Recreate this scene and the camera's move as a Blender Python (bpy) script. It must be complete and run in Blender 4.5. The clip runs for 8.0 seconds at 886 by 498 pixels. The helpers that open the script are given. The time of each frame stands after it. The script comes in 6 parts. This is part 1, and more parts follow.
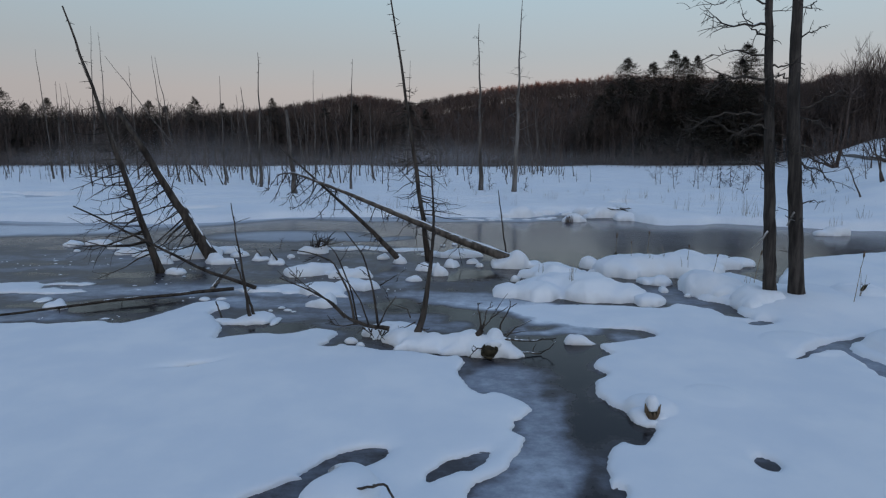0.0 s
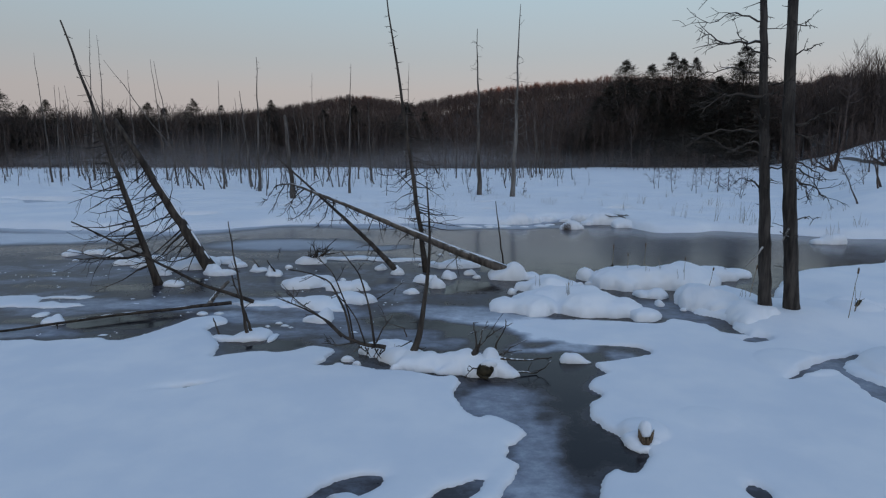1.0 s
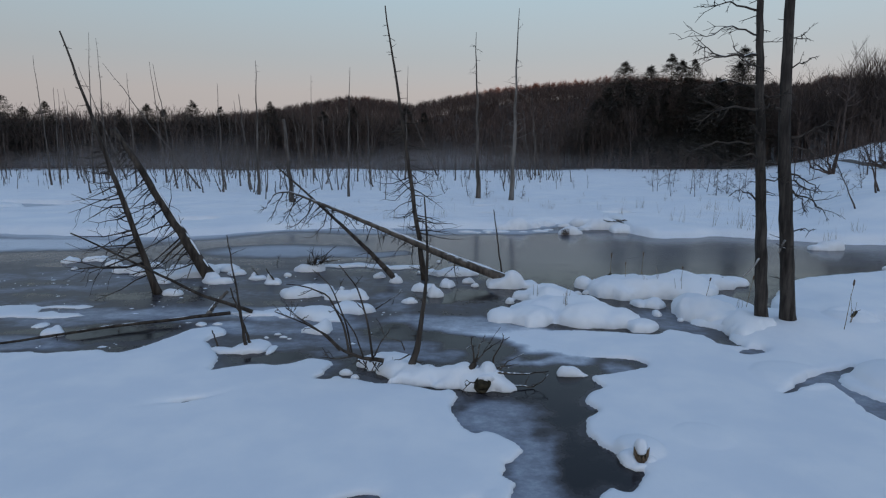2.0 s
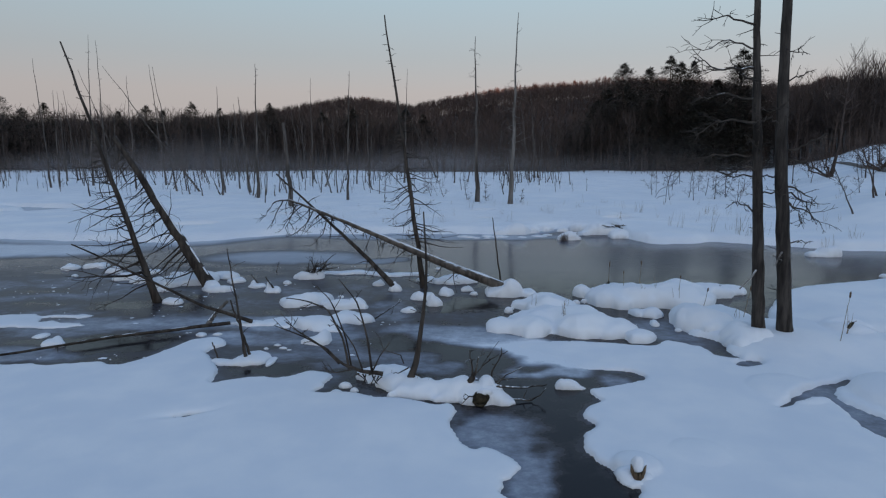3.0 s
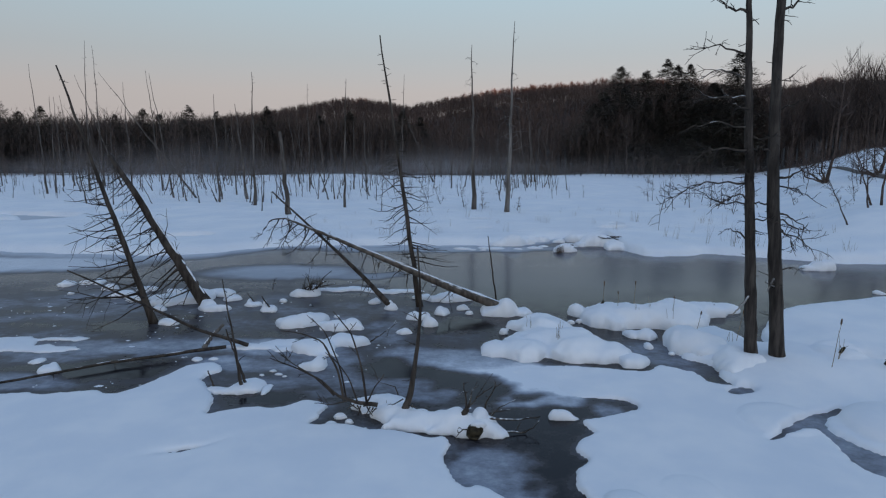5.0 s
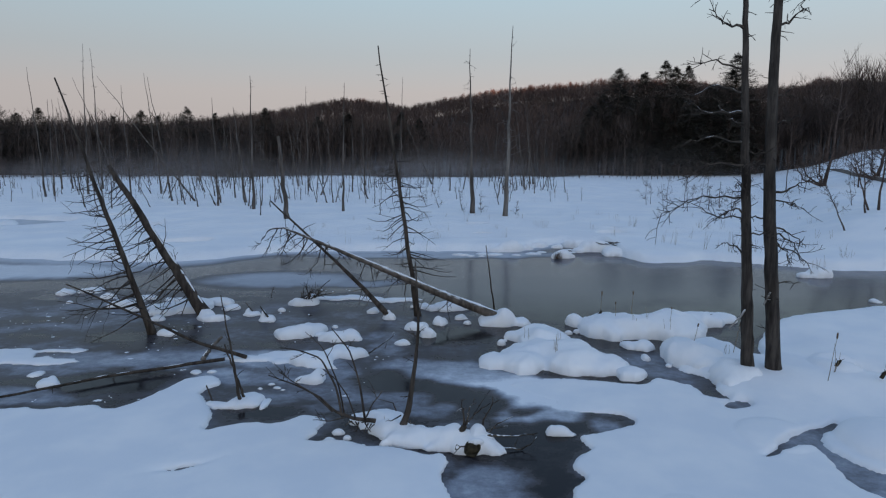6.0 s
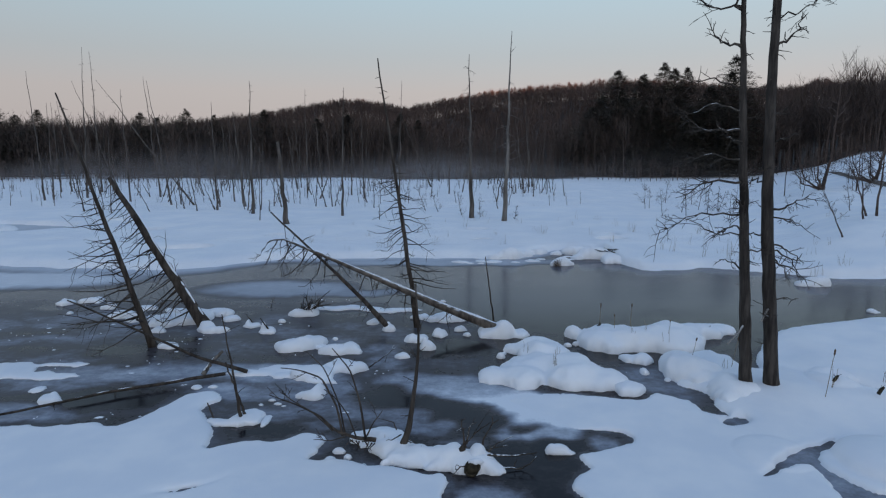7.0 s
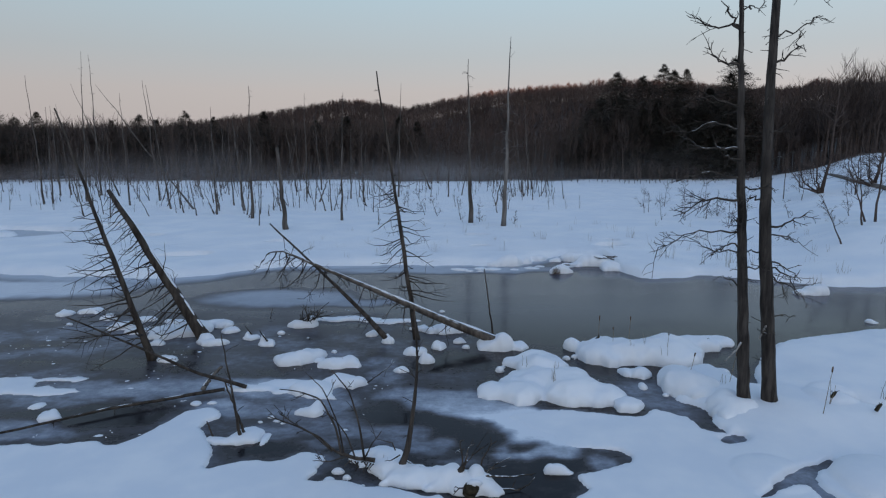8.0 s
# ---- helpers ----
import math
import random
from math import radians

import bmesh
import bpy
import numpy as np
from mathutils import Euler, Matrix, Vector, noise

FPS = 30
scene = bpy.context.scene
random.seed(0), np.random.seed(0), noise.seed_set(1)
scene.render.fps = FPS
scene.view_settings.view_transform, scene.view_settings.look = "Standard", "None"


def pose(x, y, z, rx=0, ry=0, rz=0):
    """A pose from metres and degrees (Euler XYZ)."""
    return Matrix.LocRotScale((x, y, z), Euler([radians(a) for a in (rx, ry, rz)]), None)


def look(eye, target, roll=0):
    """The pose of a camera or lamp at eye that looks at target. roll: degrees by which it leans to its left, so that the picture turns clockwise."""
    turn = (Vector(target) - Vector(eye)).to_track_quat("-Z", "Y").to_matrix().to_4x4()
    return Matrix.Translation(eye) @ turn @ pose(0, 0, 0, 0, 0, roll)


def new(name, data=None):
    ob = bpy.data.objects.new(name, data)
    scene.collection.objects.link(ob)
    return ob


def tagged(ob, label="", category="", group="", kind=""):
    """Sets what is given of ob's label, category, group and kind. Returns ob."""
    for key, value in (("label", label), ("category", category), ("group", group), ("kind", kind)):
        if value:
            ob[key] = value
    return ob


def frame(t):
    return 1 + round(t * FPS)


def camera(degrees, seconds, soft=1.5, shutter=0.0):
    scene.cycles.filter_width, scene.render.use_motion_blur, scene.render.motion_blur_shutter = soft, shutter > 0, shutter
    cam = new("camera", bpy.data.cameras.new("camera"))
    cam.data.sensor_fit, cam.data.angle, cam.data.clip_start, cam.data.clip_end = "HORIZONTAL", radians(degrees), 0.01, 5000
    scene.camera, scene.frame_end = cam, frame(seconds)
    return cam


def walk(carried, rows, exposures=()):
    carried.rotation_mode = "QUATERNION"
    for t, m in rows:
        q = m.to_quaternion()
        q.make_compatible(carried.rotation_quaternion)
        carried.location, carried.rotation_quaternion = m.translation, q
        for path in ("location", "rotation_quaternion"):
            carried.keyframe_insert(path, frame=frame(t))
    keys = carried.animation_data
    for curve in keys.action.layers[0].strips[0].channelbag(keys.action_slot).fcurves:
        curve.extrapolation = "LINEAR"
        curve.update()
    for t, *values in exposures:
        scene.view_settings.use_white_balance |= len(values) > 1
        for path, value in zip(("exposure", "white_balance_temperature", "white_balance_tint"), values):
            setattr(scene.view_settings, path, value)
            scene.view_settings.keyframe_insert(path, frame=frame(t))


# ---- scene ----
cam = camera(71.3, 8.0, 1.2)
METRES, EYE, TILT, LEAN, TURN = 2.2, 3.0, -9.3, 0.0, 0.0
ROWS = [
    (0.0, 0.0, 0.0, 0.0, -0.0, 0.0, -0.0),
    (0.5, 0.0112, -0.0108, 0.0699, -0.03, 0.0, 0.01),
    (1.0, 0.0221, -0.0218, 0.1341, -0.07, -0.0, 0.02),
    (1.5, 0.0305, -0.0321, 0.1846, -0.1, -0.0, 0.04),
    (3.0, 0.0368, -0.0739, 0.3298, -0.2, 0.02, 0.02),
    (3.5, 0.0406, -0.084, 0.3818, -0.25, 0.02, 0.03),
    (4.0, 0.0472, -0.0935, 0.4413, -0.3, 0.02, 0.05),
    (4.5, 0.0552, -0.0978, 0.5013, -0.36, 0.02, 0.07),
    (6.0, 0.0694, -0.1223, 0.6803, -0.54, -0.0, 0.12),
    (6.5, 0.0678, -0.1387, 0.7505, -0.6, -0.01, 0.14),
    (7.0, 0.0631, -0.1495, 0.8264, -0.63, -0.02, 0.16),
    (7.5, 0.064, -0.1556, 0.9038, -0.66, -0.03, 0.19),
    (8.0, 0.0712, -0.1606, 0.9797, -0.67, -0.05, 0.22),
]
walk(cam, [(t, pose(0, 0, EYE, TILT, LEAN, TURN) @ pose(METRES * x, METRES * y, METRES * z, 90 + pitch, roll, yaw)) for t, x, y, z, yaw, pitch, roll in ROWS],
     [(0.0, -0.08), (4.0, -0.02), (8.0, 0.06)])

# ---------------------------------------------------------------- light
# Clear sky just before the sun clears the ridge behind the camera: blue dome, rosy band low over the woods.
SUN_ELEVATION = radians(1.6)
world = bpy.data.worlds.new("dawn_sky")
scene.world = world
world.use_nodes = True
wn, wl = world.node_tree.nodes, world.node_tree.links
wn.clear()
w_out = wn.new("ShaderNodeOutputWorld")
w_bg = wn.new("ShaderNodeBackground")
w_bg.inputs["Strength"].default_value = 1.15
w_sky = wn.new("ShaderNodeTexSky")
w_sky.sky_type = "NISHITA"
w_sky.sun_disc = False
w_sky.sun_elevation = SUN_ELEVATION
w_sky.sun_rotation = radians(180)
w_dim = wn.new("ShaderNodeVectorMath")
w_dim.operation = "SCALE"
w_dim.inputs["Scale"].default_value = 0.10
w_co = wn.new("ShaderNodeTexCoord")
w_sep = wn.new("ShaderNodeSeparateXYZ")
w_ramp = wn.new("ShaderNodeValToRGB")
w_mix = wn.new("ShaderNodeMix")
w_mix.data_type = "RGBA"
w_mix.inputs["Factor"].default_value = 0.85
SKY_STOPS = [
    (0.00, (0.47, 0.43, 0.43)),
    (0.085, (0.485, 0.455, 0.462)),
    (0.14, (0.435, 0.475, 0.512)),
    (0.23, (0.415, 0.545, 0.63)),
    (0.40, (0.285, 0.40, 0.56)),
    (1.00, (0.097, 0.218, 0.445)),
]
ramp = w_ramp.color_ramp
while len(ramp.elements) < len(SKY_STOPS):
    ramp.elements.new(0.5)
for e, (p, c) in zip(ramp.elements, SKY_STOPS):
    e.position, e.color = p, (*c, 1)
wl.new(w_co.outputs["Generated"], w_sep.inputs[0])
wl.new(w_sep.outputs["Z"], w_ramp.inputs[0])
wl.new(w_sky.outputs[0], w_dim.inputs[0])
wl.new(w_dim.outputs[0], w_mix.inputs["A"])
wl.new(w_ramp.outputs[0], w_mix.inputs["B"])
w_south = wn.new("ShaderNodeMapRange")
w_south.interpolation_type = "SMOOTHSTEP"
for key, v in (("From Min", -0.15), ("From Max", -1.0), ("To Min", 0.0), ("To Max", 1.0)):
    w_south.inputs[key].default_value = v
w_glow = wn.new("ShaderNodeMix")
w_glow.data_type, w_glow.blend_type, w_glow.clamp_factor = "RGBA", "ADD", True
w_glow.inputs["B"].default_value = (0.56, 0.52, 0.50, 1)
wl.new(w_sep.outputs["Y"], w_south.inputs["Value"])
wl.new(w_south.outputs["Result"], w_glow.inputs["Factor"])
wl.new(w_mix.outputs["Result"], w_glow.inputs["A"])
w_east = wn.new("ShaderNodeMapRange")
for key, v in (("From Min", -1.0), ("From Max", 1.0), ("To Min", 0.86), ("To Max", 1.14)):
    w_east.inputs[key].default_value = v
w_side = wn.new("ShaderNodeVectorMath")
w_side.operation = "SCALE"
wl.new(w_sep.outputs["X"], w_east.inputs["Value"])
wl.new(w_glow.outputs["Result"], w_side.inputs[0])
wl.new(w_east.outputs["Result"], w_side.inputs["Scale"])
wl.new(w_side.outputs[0], w_bg.inputs["Color"])
wl.new(w_bg.outputs[0], w_out.inputs[0])

sun = new("sun", bpy.data.lights.new("sun", "SUN"))
sun.data.energy, sun.data.angle, sun.data.color = 6.5, radians(0.6), (1.0, 0.36, 0.2)
sun.matrix_world = look((30, -400 * math.cos(SUN_ELEVATION), 400 * math.sin(SUN_ELEVATION)), (0, 0, 0))

# ---------------------------------------------------------------- noise and mesh helpers


def lattice(ix, iy, seed):
    n = (ix.astype(np.int64) * 374761393 + iy.astype(np.int64) * 668265263 + seed * 1442695041) & 0xFFFFFFFF
    n = ((n ^ (n >> 13)) * 1274126177) & 0xFFFFFFFF
    return ((n ^ (n >> 16)) & 0xFFFF) / 65535.0


def ripple(x, y, size, seed=0):
    """Smooth value noise from -1 to 1 with bumps of about that size."""
    x, y = np.asarray(x, float) / size, np.asarray(y, float) / size
    ix, iy = np.floor(x), np.floor(y)
    u, v = x - ix, y - iy
    u, v = u * u * (3 - 2 * u), v * v * (3 - 2 * v)
    a, b = lattice(ix, iy, seed), lattice(ix + 1, iy, seed)
    c, d = lattice(ix, iy + 1, seed), lattice(ix + 1, iy + 1, seed)
    return 2 * ((a * (1 - u) + b * u) * (1 - v) + (c * (1 - u) + d * u) * v) - 1


def ramp01(v, a, b):
    q = np.clip((np.asarray(v, float) - a) / (b - a), 0, 1)
    return q * q * (3 - 2 * q)


def dome(q):
    q = np.clip(q, 0, 1)
    return np.sqrt(np.maximum(0, 1 - (1 - q) ** 2))


class Shape:
    """Vertices and faces gathered for one mesh."""

    def __init__(self):
        self.v, self.f = [], []

    def tube(self, pts, radii, sides=6, cap=True, rough=0.0, rng=random):
        pts = [Vector(p) for p in pts]
        start = len(self.v)
        up = Vector((0.31, 0.17, 0.93))
        for i, p in enumerate(pts):
            way = (pts[min(i + 1, len(pts) - 1)] - pts[max(i - 1, 0)]).normalized()
            a = way.cross(up if abs(way.dot(up)) < 0.95 else Vector((1, 0, 0))).normalized()
            b = way.cross(a)
            for k in range(sides):
                w = 2 * math.pi * k / sides
                r = radii[i] * (1 + rough * rng.uniform(-1, 1))
                self.v.append(tuple(p + a * (math.cos(w) * r) + b * (math.sin(w) * r)))
        for i in range(len(pts) - 1):
            for k in range(sides):
                p, q = start + i * sides + k, start + i * sides + (k + 1) % sides
                self.f.append((p, q, q + sides, p + sides))
        if cap:
            self.f.append(tuple(range(start + sides - 1, start - 1, -1)))
            self.f.append(tuple(range(start + (len(pts) - 1) * sides, start + len(pts) * sides)))
        return self

    def mesh(self, name, material, origin=(0, 0, 0), smooth=True):
        me = bpy.data.meshes.new(name)
        o = Vector(origin)
        me.from_pydata([tuple(Vector(p) - o) for p in self.v], [], self.f)
        me.materials.append(material)
        if smooth:
            me.polygons.foreach_set("use_smooth", [True] * len(me.polygons))
        return me


def bulk_mesh(name, verts, faces, material, smooth=False):
    """A mesh from numpy arrays; all faces have the same number of corners."""
    me = bpy.data.meshes.new(name)
    n, k = faces.shape
    me.vertices.add(len(verts))
    me.vertices.foreach_set("co", np.asarray(verts, np.float32).ravel())
    me.loops.add(n * k)
    me.loops.foreach_set("vertex_index", faces.astype(np.int32).ravel())
    me.polygons.add(n)
    me.polygons.foreach_set("loop_start", np.arange(0, n * k, k, dtype=np.int32))
    me.polygons.foreach_set("use_smooth", np.full(n, smooth))
    me.update(calc_edges=True)
    me.validate()
    me.materials.append(material)
    return me


def thing(name, base, label, category, group="", kind=""):
    ob = new(name)
    ob.location = base
    ob.empty_display_size = 0.2
    return tagged(ob, label, category, group, kind)


def part(name, shape, material, parent, label=""):
    """One mesh object under a thing or under a part."""
    o = parent.location if parent.parent is None else parent.parent.location
    ob = new(name, shape.mesh(name, material, o))
    ob.parent = parent
    return tagged(ob, label)


def solo(name, shape, material, base, label, category, group="", kind=""):
    """A thing that is one mesh."""
    ob = new(name, shape.mesh(name, material, base))
    ob.location = base
    return tagged(ob, label, category, group, kind)


# ---------------------------------------------------------------- materials


def material(name):
    m = bpy.data.materials.new(name)
    m.use_nodes = True
    t = m.node_tree
    return m, t, t.nodes["Principled BSDF"]


def node(t, kind, **inputs):
    n = t.nodes.new(kind)
    for k, v in inputs.items():
        n.inputs[k.replace("_", " ")].default_value = v
    return n


def grain(t, scale, detail=4.0, stretch=(1, 1, 1), rough=0.55):
    co = t.nodes.new("ShaderNodeTexCoord")
    mp = t.nodes.new("ShaderNodeMapping")
    mp.inputs["Scale"].default_value = stretch
    n = node(t, "ShaderNodeTexNoise", Scale=scale, Detail=detail, Roughness=rough)
    t.links.new(co.outputs["Object"], mp.inputs[0])
    t.links.new(mp.outputs[0], n.inputs["Vector"])
    return n.outputs["Fac"]


def blend(t, fac, a, b):
    m = t.nodes.new("ShaderNodeMix")
    m.data_type = "RGBA"
    for key, v in (("Factor", fac), ("A", a), ("B", b)):
        if hasattr(v, "is_linked"):
            t.links.new(v, m.inputs[key])
        else:
            m.inputs[key].default_value = v if key == "Factor" else (*v, 1)
    return m.outputs["Result"]


def span(t, v, a, b, lo=0.0, hi=1.0):
    m = t.nodes.new("ShaderNodeMapRange")
    m.interpolation_type = "SMOOTHSTEP"
    t.links.new(v, m.inputs["Value"])
    for i, x in zip((1, 2, 3, 4), (a, b, lo, hi)):
        m.inputs[i].default_value = x
    return m.outputs[0]


def math_node(t, op, a, b):
    m = t.nodes.new("ShaderNodeMath")
    m.operation = op
    for i, v in enumerate((a, b)):
        if hasattr(v, "is_linked"):
            t.links.new(v, m.inputs[i])
        else:
            m.inputs[i].default_value = v
    return m.outputs[0]


def relief(t, bsdf, heights, strength=0.4, distance=0.02):
    b = node(t, "ShaderNodeBump", Strength=strength, Distance=distance)
    t.links.new(heights, b.inputs["Height"])
    t.links.new(b.outputs[0], bsdf.inputs["Normal"])


def top_dust(t, amount_low=0.55, amount_high=0.8, patch=6.0):
    """Where a surface faces up and snow has stuck to it."""
    g = t.nodes.new("ShaderNodeNewGeometry")
    s = t.nodes.new("ShaderNodeSeparateXYZ")
    t.links.new(g.outputs["Normal"], s.inputs[0])
    up = span(t, s.outputs["Z"], amount_low, amount_high)
    return math_node(t, "MULTIPLY", up, span(t, grain(t, patch, 3), 0.47, 0.6))


SNOW_WHITE = (0.84, 0.87, 0.90)


def make_snow():
    m, t, b = material("snow")
    big, fine = grain(t, 0.9, 5), grain(t, 22.0, 6, rough=0.7)
    t.links.new(blend(t, span(t, big, 0.35, 0.7), (0.78, 0.82, 0.87), (0.87, 0.89, 0.91)), b.inputs["Base Color"])
    b.inputs["Roughness"].default_value = 0.75
    b.inputs["Specular IOR Level"].default_value = 0.25
    mix = math_node(t, "ADD", math_node(t, "MULTIPLY", big, 2.0), math_node(t, "MULTIPLY", fine, 0.25))
    relief(t, b, mix, 0.35, 0.03)
    return m


def make_ice():
    """Dark thin ice and open water, greyed where frost and slush lie on it; far sky sheen is painted in."""
    m, t, b = material("pond_ice")
    at = t.nodes.new("ShaderNodeAttribute")
    at.attribute_name = "frost"
    streak = grain(t, 0.95, 10, (0.85, 1.1, 1), rough=0.64)
    fine = grain(t, 4.5, 9, (0.9, 1.1, 1), rough=0.7)
    speck = grain(t, 40.0, 3, rough=0.6)
    far_attr = t.nodes.new("ShaderNodeAttribute")
    far_attr.attribute_name = "farness"
    clouds = math_node(t, "MULTIPLY", math_node(t, "SUBTRACT", streak, 0.5), 0.7)
    clouds = math_node(t, "ADD", clouds, math_node(t, "MULTIPLY", math_node(t, "SUBTRACT", fine, 0.5), 0.58))
    clouds = math_node(t, "ADD", clouds, math_node(t, "MULTIPLY", math_node(t, "SUBTRACT", speck, 0.5), 0.07))
    f = math_node(t, "ADD", at.outputs["Fac"], math_node(t, "MULTIPLY", clouds, span(t, far_attr.outputs["Fac"], 0.0, 1.0, 1.0, 0.3)))
    cr = t.nodes.new("ShaderNodeValToRGB")
    tones = [(0.0, (0.016, 0.016, 0.019)), (0.14, (0.035, 0.032, 0.035)), (0.28, (0.068, 0.066, 0.075)), (0.42, (0.145, 0.156, 0.186)),
             (0.58, (0.26, 0.29, 0.345)), (0.78, (0.47, 0.52, 0.59)), (1.0, (0.80, 0.84, 0.89))]
    while len(cr.color_ramp.elements) < len(tones):
        cr.color_ramp.elements.new(0.5)
    for e, (p, c) in zip(cr.color_ramp.elements, tones):
        e.position, e.color = p, (*c, 1)
    t.links.new(f, cr.inputs[0])
    # Sky reflection of far water, painted into the base colour as blue-grey.
    sky_tint = math_node(t, "MULTIPLY", far_attr.outputs["Fac"], span(t, f, 0.1, 0.4, 1.0, 0.0))
    t.links.new(blend(t, sky_tint, cr.outputs[0], (0.064, 0.067, 0.091)), b.inputs["Base Color"])
    calm = span(t, f, -0.12, 0.35, 0.09, 0.38)
    t.links.new(math_node(t, "MAXIMUM", calm, math_node(t, "MULTIPLY", far_attr.outputs["Fac"], 0.17)), b.inputs["Roughness"])
    t.links.new(span(t, f, 0.15, 0.6, 0.4, 0.2), b.inputs["Specular IOR Level"])
    b.inputs["IOR"].default_value = 1.265
    relief(t, b, fine, 0.05, 0.01)
    return m


def make_bark(name, dark, light, snowy=0.0, scale=9.0):
    m, t, b = material(name)
    streak = grain(t, scale, 6, (1, 1, 0.12), 0.65)
    blotch = grain(t, 1.6, 3)
    c = blend(t, span(t, streak, 0.32, 0.68), dark, light)
    c = blend(t, span(t, blotch, 0.45, 0.75, 0, 0.6), c, tuple(0.55 * v for v in dark))
    if snowy:
        c = blend(t, math_node(t, "MULTIPLY", top_dust(t), snowy), c, SNOW_WHITE)
    t.links.new(c, b.inputs["Base Color"])
    b.inputs["Roughness"].default_value = 0.85
    b.inputs["Specular IOR Level"].default_value = 0.2
    relief(t, b, streak, 0.7, 0.02)
    return m


def make_plain(name, a, b_, rough=0.9, scale=3.0):
    m, t, b = material(name)
    t.links.new(blend(t, span(t, grain(t, scale, 4), 0.3, 0.7), a, b_), b.inputs["Base Color"])
    b.inputs["Roughness"].default_value = rough
    b.inputs["Specular IOR Level"].default_value = 0.15
    return m


def make_ground():
    """Snow over the marsh, with brushy, twig-strewn woodland floor from the wood's edge on."""
    m, t, b = material("ground_snow")
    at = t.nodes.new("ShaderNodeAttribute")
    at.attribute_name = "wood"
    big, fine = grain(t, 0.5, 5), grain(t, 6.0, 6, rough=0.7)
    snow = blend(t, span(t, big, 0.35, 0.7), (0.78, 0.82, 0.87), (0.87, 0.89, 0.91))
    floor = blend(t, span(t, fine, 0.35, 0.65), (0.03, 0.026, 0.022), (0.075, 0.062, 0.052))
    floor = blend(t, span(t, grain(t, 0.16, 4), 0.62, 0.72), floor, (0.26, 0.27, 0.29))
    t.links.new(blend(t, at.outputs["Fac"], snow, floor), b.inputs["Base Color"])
    b.inputs["Roughness"].default_value = 0.8
    b.inputs["Specular IOR Level"].default_value = 0.2
    relief(t, b, math_node(t, "ADD", math_node(t, "MULTIPLY", big, 2.0), math_node(t, "MULTIPLY", fine, 0.5)), 0.4, 0.06)
    return m


# Pale half-clear sheet material; the painted veil attribute sets how hazy it is.
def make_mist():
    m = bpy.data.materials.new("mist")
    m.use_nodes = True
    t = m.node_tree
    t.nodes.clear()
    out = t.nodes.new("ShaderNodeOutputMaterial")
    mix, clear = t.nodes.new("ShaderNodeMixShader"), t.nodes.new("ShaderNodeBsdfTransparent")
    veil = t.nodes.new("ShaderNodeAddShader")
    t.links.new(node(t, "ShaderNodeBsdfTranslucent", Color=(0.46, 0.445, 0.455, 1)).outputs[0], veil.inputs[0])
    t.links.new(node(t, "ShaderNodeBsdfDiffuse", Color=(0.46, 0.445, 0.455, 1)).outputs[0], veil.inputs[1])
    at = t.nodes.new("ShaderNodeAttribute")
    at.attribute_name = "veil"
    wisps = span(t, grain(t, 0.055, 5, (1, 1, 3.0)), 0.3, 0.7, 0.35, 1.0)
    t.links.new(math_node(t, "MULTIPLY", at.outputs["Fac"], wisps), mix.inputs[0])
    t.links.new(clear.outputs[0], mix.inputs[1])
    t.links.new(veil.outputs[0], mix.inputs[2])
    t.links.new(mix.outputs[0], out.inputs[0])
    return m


SNOW, ICE, GROUND, MIST = make_snow(), make_ice(), make_ground(), make_mist()
BARK_DARK = make_bark("bark_dark", (0.028, 0.022, 0.018), (0.092, 0.076, 0.063))
BARK_TWIN = make_bark("bark_furrowed", (0.018, 0.015, 0.013), (0.078, 0.066, 0.057), 0.2, 12.0)
BARK_SNOWY = make_bark("bark_snow_dusted", (0.03, 0.025, 0.021), (0.10, 0.085, 0.07), 0.85)
BARK_GREY = make_bark("weathered_grey_wood", (0.10, 0.088, 0.078), (0.24, 0.22, 0.20), 0.0, 6.0)
BARK_PALE = make_bark("barkless_pale_wood", (0.22, 0.205, 0.19), (0.42, 0.40, 0.38), 0.6, 14.0)
BARK_FAR = make_bark("snag_wood", (0.05, 0.043, 0.038), (0.15, 0.13, 0.115), 0.0, 5.0)
BARK_LOG = make_bark("weathered_brown_bark", (0.055, 0.045, 0.038), (0.17, 0.145, 0.12), 0.6)
TWIG = make_plain("bare_twigs", (0.060, 0.045, 0.039), (0.112, 0.085, 0.073))
TWIG_HILL = make_plain("hill_twigs", (0.068, 0.049, 0.043), (0.125, 0.09, 0.078), scale=0.05)
NEEDLES = make_plain("hemlock_needles", (0.044, 0.040, 0.033), (0.088, 0.079, 0.064), scale=1.5)
REED = make_plain("dry_reed", (0.16, 0.12, 0.075), (0.30, 0.24, 0.16), scale=20)
SEEDHEAD = make_plain("cattail_head", (0.07, 0.045, 0.028), (0.15, 0.10, 0.065), scale=30)
WOOD_RAW = make_bark("splintered_brown_wood", (0.075, 0.052, 0.034), (0.20, 0.145, 0.095), 0.0, 30.0)
MOSS = make_plain("mossy_rot", (0.02, 0.018, 0.013), (0.062, 0.052, 0.034), scale=14)

